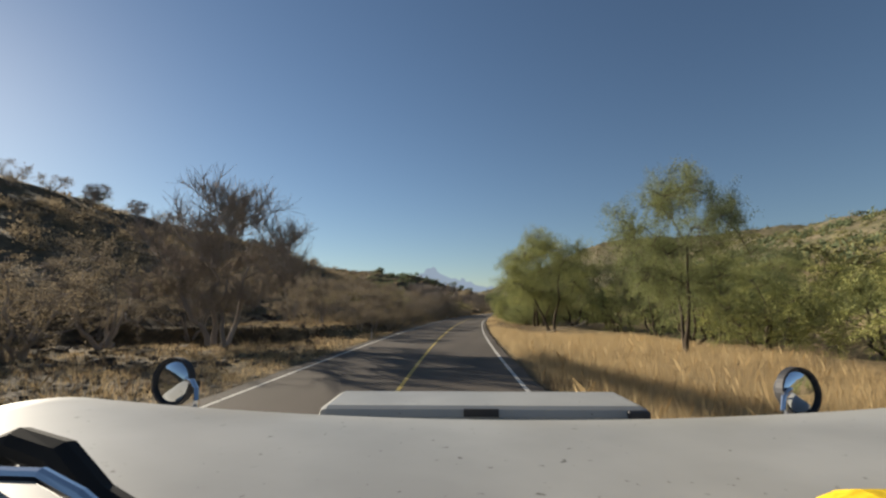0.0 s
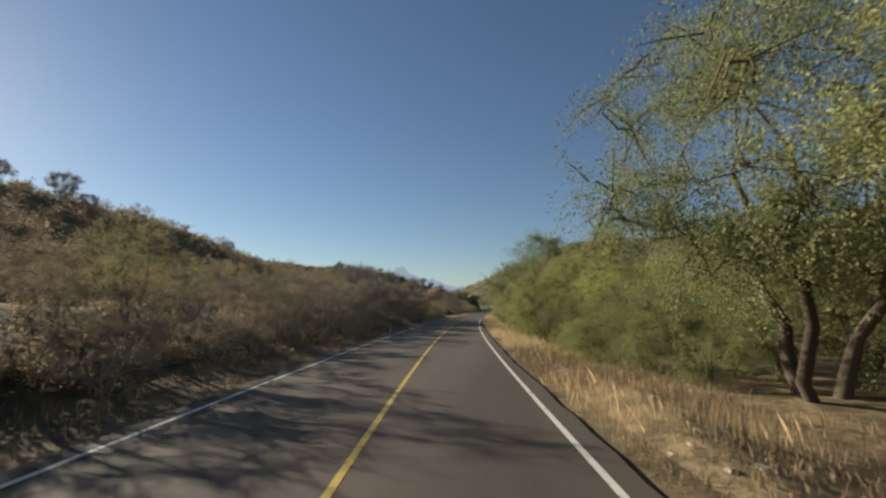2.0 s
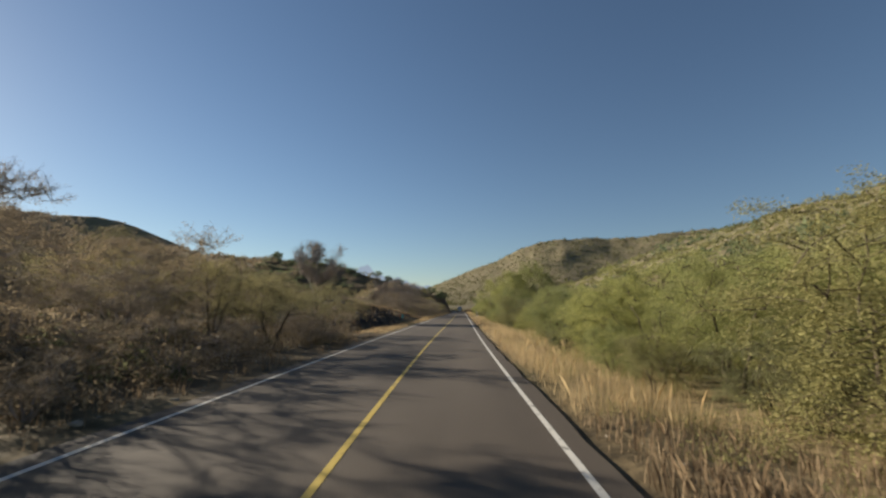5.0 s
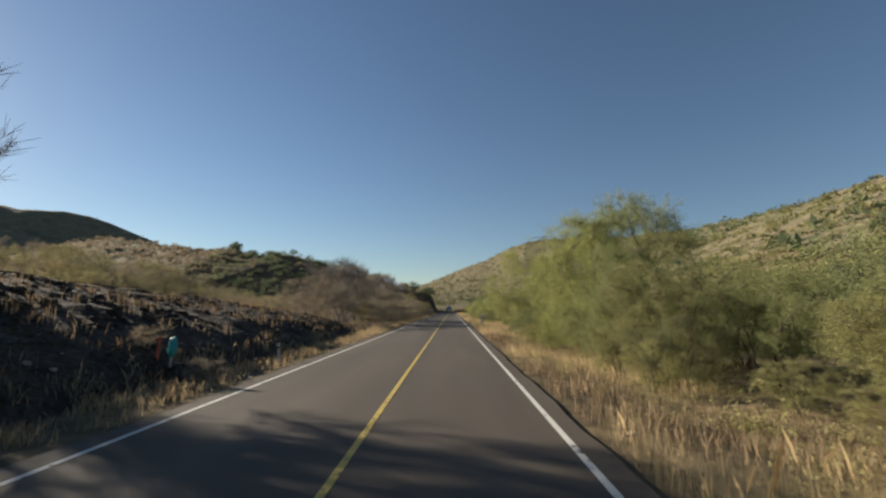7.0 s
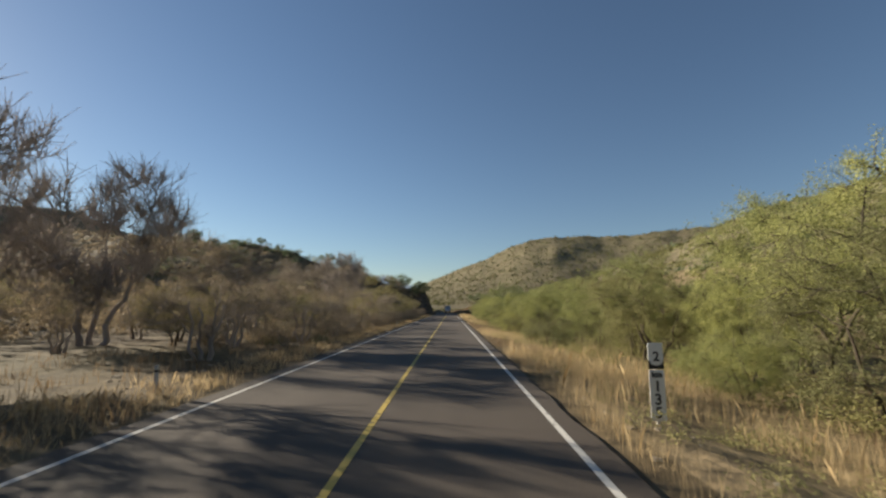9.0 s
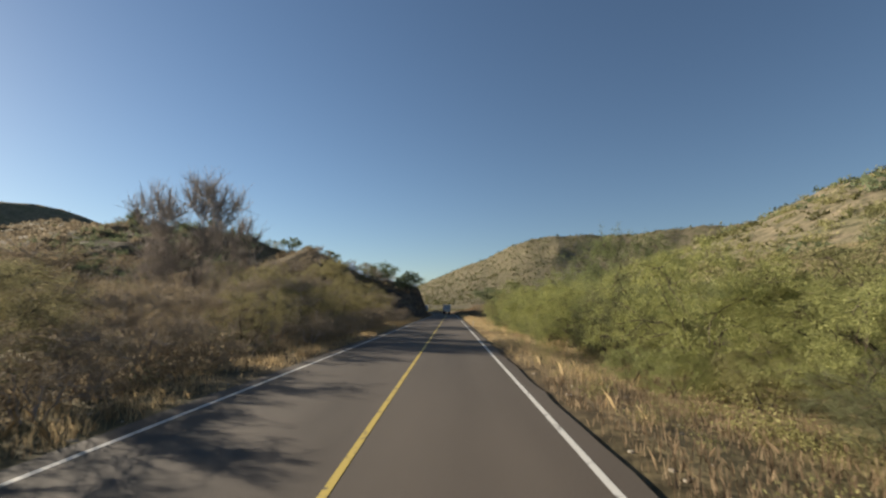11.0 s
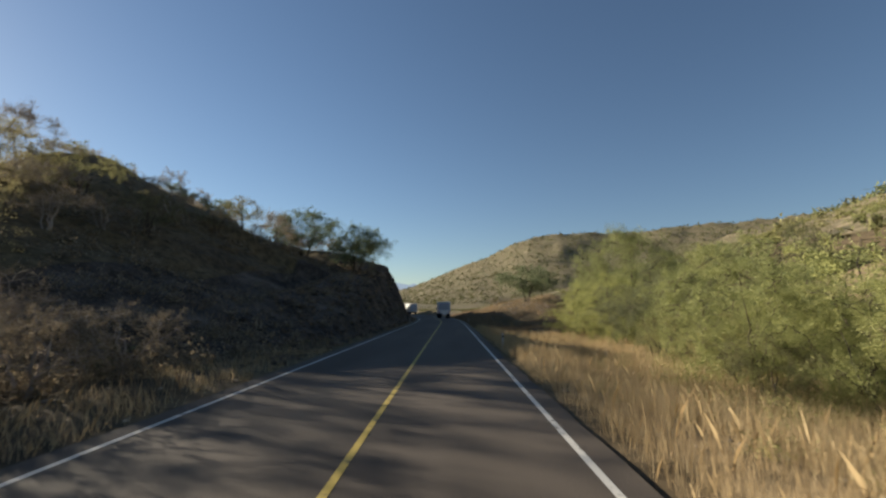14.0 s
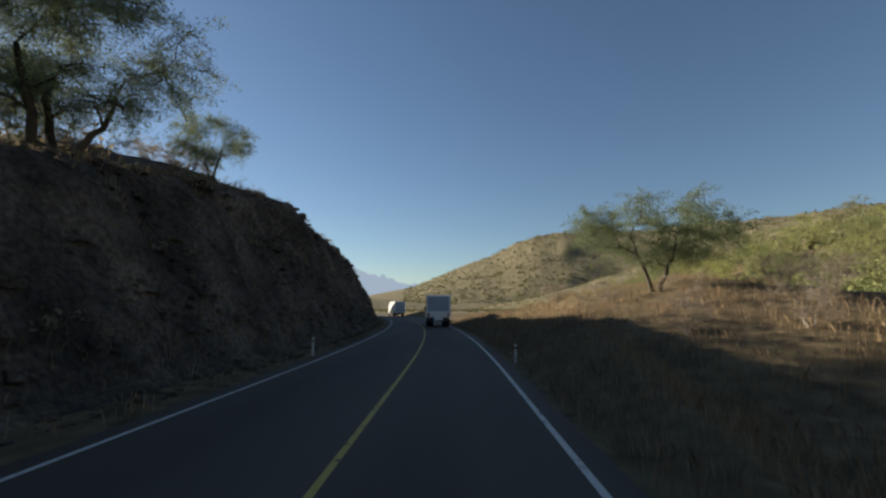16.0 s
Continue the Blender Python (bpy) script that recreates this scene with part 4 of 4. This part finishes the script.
l, y, f = tufts(1700, (-7.4, -5.5), (150, 345), 59, 18, 0.2, 1.0)
grass("left_golden_grass", "short golden grass on the verge below the thorn trees", l, y, f * 0.34, GRASS_GOLD, 60, spread_tip=0.7, width=0.005)
l, y, f = tufts(900, (-17, -5.5), (6, 34), 57, 20, 0.22, 0.8)
grass("field_edge_grass", "low yellowish dry grass on the rubbly field edge", l, y, f * 0.26, GRASS_GOLD, 58, spread_tip=0.9, width=0.005)


# ---- things along the road ----
WHITE_PAINT = plain("white_paint", (0.74, 0.73, 0.70), 0.35, 0, 0.5, 0.04, 2.0)
GREY_PANEL = plain("grey_panel", (0.34, 0.37, 0.43), 0.45, 0, 0.4, 0.06, 2.0)
RUBBER = plain("rubber", (0.02, 0.02, 0.02), 0.85, 0, 0.2)
DARK_METAL = plain("dark_metal", (0.045, 0.045, 0.05), 0.6, 0.3, 0.4)
CHROME = plain("chrome", (0.75, 0.75, 0.76), 0.12, 1.0, 0.5, 0.02)
RED_LENS = plain("red_lens", (0.35, 0.02, 0.02), 0.25, 0, 0.5)
CONCRETE = plain("pale_concrete", (0.52, 0.49, 0.44), 0.85, 0, 0.2, 0.2, 9.0)
BLACK_PAINT = plain("black_paint", (0.02, 0.02, 0.02), 0.6)
# far ridge: aerial haze put into the colour as a flat blue glow
RIDGE_GLOW = bpy.data.materials.new("far_ridge_haze_glow")
RIDGE_GLOW.use_nodes = True
RIDGE_GLOW.node_tree.nodes.remove(RIDGE_GLOW.node_tree.nodes["Principled BSDF"])
haze_glow = RIDGE_GLOW.node_tree.nodes.new("ShaderNodeEmission")
haze_glow.inputs[0].default_value = (0.17, 0.213, 0.27, 1)
RIDGE_GLOW.node_tree.links.new(haze_glow.outputs[0], RIDGE_GLOW.node_tree.nodes["Material Output"].inputs[0])


def ring(bm, m, outer, inner, depth, sides=28):
    """A ring of square section about the local z axis."""
    loops = []
    for r, z in ((outer, -depth / 2), (outer, depth / 2), (inner, depth / 2), (inner, -depth / 2)):
        loops.append([bm.verts.new(m @ Vector((r * math.cos(2 * math.pi * i / sides), r * math.sin(2 * math.pi * i / sides), z))) for i in range(sides)])
    for a in range(4):
        p, q = loops[a], loops[(a + 1) % 4]
        for i in range(sides):
            j = (i + 1) % sides
            bm.faces.new((p[i], p[j], q[j], q[i]))
    return bm


def wheel(parent, x, y, radius, width, floor=0.0):
    side = pose(x, y, floor + radius, 0, 90, 0)
    w = part("wheel", drum(bmesh.new(), side, radius * 0.45, width * 0.7, 20), DARK_METAL, parent)
    bm = ring(bmesh.new(), side, radius, radius * 0.56, width)
    bmesh.ops.bevel(bm, geom=bm.edges[:], offset=0.02, segments=2, affect='EDGES')
    part("tyre", bm, RUBBER, w)
    part("rim", ring(bmesh.new(), side, radius * 0.56, radius * 0.42, width * 0.8), CHROME, w)


def lead_truck():
    """A white box camper on a truck, seen from behind."""
    top = tagged(new("camper_truck"), "white box camper truck with grey rear panel, on the asphalt lane", "truck")
    bm = box(bmesh.new(), -1.25, 1.25, 0, 6.2, 1.0, 3.25, 0.06)
    part("body", bm, WHITE_PAINT, top)
    part("rear_panel", box(bmesh.new(), -1.08, 1.08, -0.035, 0.0, 1.62, 3.1, 0.015), GREY_PANEL, top, "blue-grey rear panel")
    for z in (1.95, 2.35, 2.75):
        part("panel_rib", box(bmesh.new(), -1.05, 1.05, -0.06, -0.035, z, z + 0.035, 0.008), GREY_PANEL, top)
    part("chassis", box(bmesh.new(), -0.5, 0.5, 0.1, 9.0, 0.62, 0.98, 0.03), DARK_METAL, top)
    part("bumper", box(bmesh.new(), -1.15, 1.15, -0.12, 0.02, 0.62, 0.84, 0.03), DARK_METAL, top)
    part("rear_plate", box(bmesh.new(), -0.45, 0.45, -0.15, -0.122, 0.72, 1.2, 0.01), WHITE_PAINT, top, "white plate below the body")
    for x in (-1.0, 1.0):
        part("tail_light", box(bmesh.new(), x - 0.1, x + 0.1, -0.06, 0.0, 1.12, 1.42, 0.015), RED_LENS, top)
        part("mud_flap", box(bmesh.new(), x - 0.25, x + 0.25, 1.75, 1.78, 0.2, 0.8), RUBBER, top)
    cab = part("cab", box(bmesh.new(), -1.1, 1.1, 6.35, 8.9, 0.75, 2.5, 0.18), WHITE_PAINT, top)
    part("windscreen", box(bmesh.new(), -0.95, 0.95, 8.86, 8.92, 1.6, 2.3, 0.02), DARK_METAL, cab)
    part("exhaust_stack", drum(bmesh.new(), pose(1.2, 6.28, 2.4), 0.07, 2.4, 14), WHITE_PAINT, top)
    for x in (-1.35, 1.35):
        part("side_mirror", box(bmesh.new(), x - 0.12, x + 0.12, 8.2, 8.28, 1.7, 2.15, 0.03), DARK_METAL, top)
    for y in (2.4, 8.0):
        for x in (-0.98, 0.98):
            wheel(top, x, y, 0.48, 0.34)
    for x in (-0.62, 0.62):
        wheel(top, x, 2.4, 0.48, 0.3)
    top.matrix_basis = pose(float(road_x(413)) + 0.25, 413, 0.0, 0, 0, 3.5)


def box_trailer():
    top = tagged(new("box_trailer"), "white box trailer rounding the bend on the asphalt", "trailer")
    part("body", box(bmesh.new(), -1.25, 1.25, 0, 9.5, 0.95, 3.6, 0.08), WHITE_PAINT, top)
    part("rear_door", box(bmesh.new(), -1.1, 1.1, -0.04, 0.0, 1.1, 3.45, 0.015), GREY_PANEL, top)
    part("chassis", box(bmesh.new(), -0.55, 0.55, 0.1, 11.0, 0.6, 0.93, 0.03), DARK_METAL, top)
    part("bumper", box(bmesh.new(), -1.15, 1.15, -0.1, 0.02, 0.55, 0.72, 0.02), DARK_METAL, top)
    for y in (2.0, 3.2):
        for x in (-1.0, 1.0):
            wheel(top, x, y, 0.47, 0.34)
    part("cab", box(bmesh.new(), -1.15, 1.15, 10.2, 12.6, 0.6, 2.9, 0.2), WHITE_PAINT, top)
    for x in (-1.0, 1.0):
        wheel(top, x, 11.6, 0.47, 0.34)
    y = 474
    top.matrix_basis = pose(float(road_x(y)) + 0.2, y, 0.0, 0, 0, 15.5)


lead_truck()
box_trailer()


def text_mesh(word, size, m, material, parent, name):
    cu = bpy.data.curves.new(name, 'FONT')
    cu.offset = 0.006
    cu.body, cu.size, cu.extrude, cu.align_x, cu.align_y = word, size, 0.002, 'CENTER', 'CENTER'
    ob = new(name, cu)
    me = bpy.data.meshes.new_from_object(ob)
    bpy.data.objects.remove(ob)
    me.materials.append(material)
    t = new(name, me)
    t.parent = parent
    t.matrix_basis = m
    return t


def kilometre_post(x, y):
    top = tagged(new("kilometre_post"), "white kilometre post with black figures in dry grass", "road sign")
    part("post", box(bmesh.new(), -0.03, 0.03, 0.0, 0.05, -0.3, 1.2, 0.008), CONCRETE, top)
    part("route_plate", box(bmesh.new(), -0.14, 0.14, -0.02, 0.0, 1.09, 1.40, 0.012), WHITE_PAINT, top, "white upper plate")
    part("dark_plate", box(bmesh.new(), -0.14, 0.14, -0.018, 0.0, 0.93, 1.09, 0.004), BLACK_PAINT, top, "black plate behind the shield")
    bm = bmesh.new()
    rim = [(-0.13, 0.20), (0.13, 0.20), (0.132, 0.02), (0.12, -0.04), (0.09, -0.085), (0.05, -0.105), (0.0, -0.115), (-0.05, -0.105), (-0.09, -0.085), (-0.12, -0.04), (-0.132, 0.02)]
    bm.faces.new([bm.verts.new((u, -0.024, 1.11 + v)) for u, v in rim])
    part("shield", bm, WHITE_PAINT, top, "white shield with a black figure")
    part("plate", box(bmesh.new(), -0.14, 0.14, -0.02, 0.0, 0.02, 0.92, 0.015), WHITE_PAINT, top, "white plate with upright figures")
    text_mesh("2", 0.24, pose(0, -0.030, 1.15, 90), BLACK_PAINT, top, "figure")
    for word, z, size in (("km", 0.83, 0.15), ("1", 0.62, 0.27), ("3", 0.39, 0.27), ("5", 0.16, 0.27)):
        text_mesh(word, size, pose(0, -0.025, z, 90), BLACK_PAINT, top, "figure")
    top.matrix_basis = pose(x, y, -0.17, 0, 0, 0)


kilometre_post(3.75, 216.6)


def delineator():
    top = tagged(new("marker_post"), "short white marker post at the road edge", "marker post", "road marker posts")
    bm = box(bmesh.new(), -0.045, 0.045, -0.045, 0.045, -0.2, 0.75, 0.012)
    part("post", bm, CONCRETE, top)
    part("band", box(bmesh.new(), -0.049, 0.049, -0.049, 0.049, 0.56, 0.63, 0.01), BLACK_PAINT, top)
    return top


marker = delineator()
SPOTS = [(-5.6, 27.0, 0.9), (-5.3, 79.5, 1.0), (-5.7, 105.0, 0.9), (2.5, 113.0, 0.9), (-6.2, 178.0, 0.9), (-6.4, 218.0, 0.8), (-6.0, 258.0, 0.9), (2.1, 210.0, 0.55), (2.35, 302.0, 0.9), (2.5, 346.0, 1.0), (-5.6, 386.5, 1.0), (2.4, 384.0, 0.9)]
for i, (l, y, s) in enumerate(SPOTS):
    x = float(road_x(y)) + l
    m = pose(x, y, height(x, y), 0, 0, 0) @ Matrix.Scale(s, 4)
    if i:
        copy_thing(marker, m @ Matrix.Scale(1 / marker.scale.x, 4))
    else:
        marker.matrix_basis = m


def roadside_memorial():
    top = tagged(new("roadside_memorial"), "small roadside memorial with teal wrapping and faded red post", "memorial")
    cloth = bmesh.new()
    bmesh.ops.create_uvsphere(cloth, u_segments=14, v_segments=9, radius=0.5)
    for v in cloth.verts:
        f = 0.75 + 0.25 * math.sin(v.co.z * 9 + v.co.x * 7) * math.cos(v.co.y * 8)
        v.co = Vector((v.co.x * 0.33 * f, v.co.y * 0.28 * f, 0.62 + v.co.z * 0.66 + 0.03 * math.sin(v.co.x * 14)))
    for f in cloth.faces:
        f.smooth = True
    part("wrapping", cloth, TEAL, top, "crumpled teal wrapping")
    part("upright", box(bmesh.new(), -0.03, 0.03, -0.02, 0.04, -0.1, 0.5, 0.006), CONCRETE, top)
    part("red_post", box(bmesh.new(), -0.43, -0.35, -0.04, 0.04, -0.1, 0.92, 0.012), FADED_RED, top, "faded red post")
    x, y = -7.3, 173.5
    top.matrix_basis = pose(x, y, height(x, y), 0, 4, 12) @ Matrix.Scale(0.85, 4)
    for a, b, h in ((0.45, 0.1, 0.75), (-0.75, 0.15, 0.7), (0.95, 0.3, 0.65)):
        plant("scrub", x + a, y + b, h)


def dead_branch():
    top = tagged(new("fallen_branch"), "pale dead branch lying across the dry grass", "branch")
    part("bough", pipe([(0, 0, 0.05), (0.9, 0.2, 0.35), (1.9, 0.3, 0.55), (3.0, 0.5, 0.75), (3.9, 0.4, 1.25)], 0.055, 7), BARK_PALE, top)
    for pts in ([(1.9, 0.3, 0.55), (2.4, 0.0, 1.0), (2.7, -0.2, 1.5)], [(3.0, 0.5, 0.75), (3.6, 0.9, 0.8), (4.3, 1.1, 0.7)], [(0.9, 0.2, 0.35), (1.2, 0.6, 0.7), (1.3, 0.8, 1.1)], [(2.4, 0.0, 1.0), (2.9, 0.1, 1.2), (3.3, 0.3, 1.6)]):
        part("twig", pipe(pts, 0.022, 6), BARK_PALE, top)
    x, y = 12.9, 46.3
    top.matrix_basis = pose(x, y, height(x, y), 0, 0, -8)


def pipe(points, radius, sides=10):
    v, f = [], []
    tube(v, f, [np.array(p, float) for p in points], [radius] * len(points), sides)
    bm = bmesh.new()
    vs = [bm.verts.new(p) for p in v]
    for q in f:
        bm.faces.new([vs[i] for i in q])
    for end in (range(sides), range(len(v) - sides, len(v))):
        bm.faces.new([vs[i] for i in end])
    return bm


BARK_PALE = make_bark("bleached_wood", (0.30, 0.26, 0.21), (0.52, 0.46, 0.38))
dead_branch()
TEAL, FADED_RED = plain("teal_plastic", (0.03, 0.30, 0.31), 0.45, 0, 0.4, 0.25, 6.0), plain("faded_red", (0.50, 0.13, 0.08), 0.75, 0, 0.2, 0.25, 8.0)
roadside_memorial()

# far mountain backdrop at the end of the valley, haze-blue by its glowing material
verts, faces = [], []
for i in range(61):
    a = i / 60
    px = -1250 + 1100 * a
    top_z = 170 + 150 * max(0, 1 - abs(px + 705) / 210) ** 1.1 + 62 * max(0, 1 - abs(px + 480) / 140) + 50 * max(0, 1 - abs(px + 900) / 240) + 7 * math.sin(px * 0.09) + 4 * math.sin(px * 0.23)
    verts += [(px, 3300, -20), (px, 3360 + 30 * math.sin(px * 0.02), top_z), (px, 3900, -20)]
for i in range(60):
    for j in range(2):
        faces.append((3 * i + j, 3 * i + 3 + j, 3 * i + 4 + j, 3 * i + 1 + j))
tagged(new("backdrop", mesh_of("backdrop", verts, faces, RIDGE_GLOW, True)), "far mountain ridge on the horizon in a flat glowing haze blue", "mountain", kind="structure")


# ---- the white bus front at the start of the drive ----
MIRROR = plain("mirror_glass", (0.86, 0.88, 0.90), 0.03, 1.0, 0.5, 0.01)
YELLOW_PILE = plain("yellow_pile", (0.75, 0.50, 0.03), 0.95, 0, 0.1, 0.35, 60.0)


def dusty_white():
    m, n, k, b = shader("dusty_white_paint", 0.42, 0, 0.45)
    dust = ramp(n, k, grain(n, k, 2.5, 6), [(0.35, (0.31, 0.305, 0.285)), (0.65, (0.385, 0.38, 0.355))])
    spots = ramp(n, k, grain(n, k, 38, 2), [(0.24, (0.35, 0.33, 0.28)), (0.30, (1, 1, 1))])
    k.new(blend(n, k, 1.0, dust, spots, 'MULTIPLY'), b.inputs["Base Color"])
    return m


def bus_front():
    paint = dusty_white()
    top = tagged(new("bus_front"), "white bus front with dusty bonnet and round fender mirrors, on asphalt", "bus")
    # bonnet: a shallow dome that rolls down at the sides and the nose
    bm, cols, rows = bmesh.new(), [], 30
    us = list(np.linspace(-1, 1, 49))
    grid = []
    for j in range(rows):
        y = 0.62 + 1.42 * j / (rows - 1)
        line = []
        for u in us:
            x = 0.13 + 1.52 * u
            z = 1.512 + 0.03 * (x - 0.25) ** 2 - 0.42 * max(0, y - 1.28) ** 2 - 0.12 * max(0, 1.0 - y) ** 2
            z -= 0.9 * max(0, abs(u) - 0.93) + 8 * max(0, abs(u) - 0.96) ** 2
            line.append(bm.verts.new((x, y, z)))
        grid.append(line)
    for a, b in zip(grid, grid[1:]):
        for i in range(len(us) - 1):
            bm.faces.new((a[i], a[i + 1], b[i + 1], b[i]))
    for f in bm.faces:
        f.smooth = True
    part("bonnet", bm, paint, top, "white bonnet with dust and spots")
    for s in (-1, 1):
        x = 0.13 + s * 1.48
        part("fender", box(bmesh.new(), min(x, x - s * 0.06), max(x, x - s * 0.06), 0.3, 2.05, 0.9, 1.40, 0.02), paint, top)
        part("side_panel", box(bmesh.new(), min(x, x - s * 0.05), max(x, x - s * 0.05), 0.3, 0.75, 0.2, 0.9, 0.015), paint, top)
    part("bulkhead", box(bmesh.new(), -1.34, 1.6, 0.30, 0.36, 0.20, 1.42, 0.01), DARK_METAL, top)
    part("nose", box(bmesh.new(), -1.34, 1.6, 1.98, 2.08, 0.42, 1.28, 0.03), paint, top)
    grille = part("grille", box(bmesh.new(), -0.55, 0.80, 2.08, 2.12, 0.70, 1.22, 0.01), DARK_METAL, top)
    for i in range(8):
        part("grille_bar", box(bmesh.new(), -0.53, 0.78, 2.12, 2.14, 0.74 + i * 0.06, 0.765 + i * 0.06, 0.004), CHROME, grille)
    for x in (-0.85, 1.10):
        part("headlight", drum(bmesh.new(), pose(x, 2.10, 0.98, 90), 0.12, 0.06, 24), CHROME, top)
    part("bumper", box(bmesh.new(), -1.38, 1.64, 2.10, 2.28, 0.2, 0.42, 0.04), DARK_METAL, top)
    # raised air box across the nose
    scoop = part("air_box", box(bmesh.new(), -0.54, 0.80, 1.84, 2.22, 1.24, 1.46, 0.035), paint, top, "raised white air box with dark slots")
    part("slot", box(bmesh.new(), 0.05, 0.19, 1.832, 1.842, 1.425, 1.455), DARK_METAL, scoop)
    part("slot", box(bmesh.new(), 0.34, 0.62, 1.832, 1.842, 1.365, 1.385), DARK_METAL, scoop)
    part("slot", box(bmesh.new(), -0.28, -0.05, 1.832, 1.842, 1.385, 1.40), DARK_METAL, scoop)
    part("end_cap", box(bmesh.new(), 0.70, 0.79, 1.828, 1.86, 1.38, 1.45, 0.01), DARK_METAL, scoop)
    # fender mirrors on bent stalks
    for cx, cz, turn, stalk in ((-1.135, 1.555, -14, [(-0.98, 1.74, 1.40), (-0.98, 1.75, 1.50), (-0.995, 1.77, 1.54), (-1.03, 1.80, 1.565), (-1.08, 1.84, 1.57)]),
                                (1.385, 1.522, 14, [(1.25, 1.74, 1.36), (1.255, 1.76, 1.47), (1.275, 1.78, 1.515), (1.32, 1.81, 1.535), (1.36, 1.85, 1.535)])):
        face = pose(cx, 1.85, cz, 90 - 4, 0, turn)
        bm = bmesh.new()
        rings = []
        for r, z in ((0.09, 0.0), (0.076, 0.008), (0.054, 0.015), (0.027, 0.019)):
            rings.append([bm.verts.new(face @ Vector((r * math.cos(a * math.pi / 16), r * math.sin(a * math.pi / 16), z))) for a in range(32)])
        for a, b in zip(rings, rings[1:]):
            for i in range(32):
                bm.faces.new((a[i], a[(i + 1) % 32], b[(i + 1) % 32], b[i])).smooth = True
        bm.faces.new(rings[-1]).smooth = True
        mirror = part("fender_mirror", bm, MIRROR, top, "round convex mirror glass")
        part("rim", ring(bmesh.new(), face, 0.097, 0.088, 0.03, 32), DARK_METAL, mirror)
        part("back_shell", drum(bmesh.new(), face @ pose(0, 0, -0.03), 0.055, 0.06, 24, 0.09), DARK_METAL, mirror)
        part("stalk", pipe(stalk, 0.011), CHROME, mirror)
    # cowl, wipers and the mat on the dashboard
    part("cowl", pipe([(-1.05, 0.86, 1.50), (-0.75, 0.80, 1.615), (-0.66, 0.78, 1.60), (-0.56, 0.74, 1.545), (-0.40, 0.70, 1.49), (0.2, 0.62, 1.44), (0.9, 0.66, 1.44), (1.3, 0.8, 1.46)], 0.03), RUBBER, top, "black rubber cowl strip")
    wiper = part("wiper", pipe([(-0.95, 0.72, 1.60), (-0.62, 0.70, 1.60), (-0.55, 0.69, 1.575), (-0.42, 0.66, 1.51)], 0.012), CHROME, top, "pale metal wiper arm")
    part("blade", pipe([(-0.95, 0.66, 1.555), (-0.6, 0.64, 1.545), (-0.4, 0.62, 1.49)], 0.014), RUBBER, wiper)
    part("dashboard", box(bmesh.new(), -1.1, 1.36, 0.28, 0.60, 1.30, 1.43, 0.02), RUBBER, top)
    part("dashboard_mat", box(bmesh.new(), 0.42, 1.2, 0.30, 0.60, 1.43, 1.645, 0.05), YELLOW_PILE, top, "fluffy yellow dashboard mat")
    for x in (-1.1, 1.36):
        wheel(top, x, 1.25, 0.46, 0.28, -0.3265)
    part("axle", pipe([(-1.1, 1.25, 0.134), (1.36, 1.25, 0.134)], 0.06), DARK_METAL, top)
    part("frame_rail", box(bmesh.new(), -0.45, -0.33, 0.3, 2.15, 0.12, 0.30, 0.01), DARK_METAL, top)
    part("frame_rail", box(bmesh.new(), 0.6, 0.72, 0.3, 2.15, 0.12, 0.30, 0.01), DARK_METAL, top)
    top.matrix_basis = pose(11.115, 0.0, 1.85 - 1.85 * 0.85, 0, 0, 9.75) @ Matrix.Scale(0.85, 4)


bus_front()
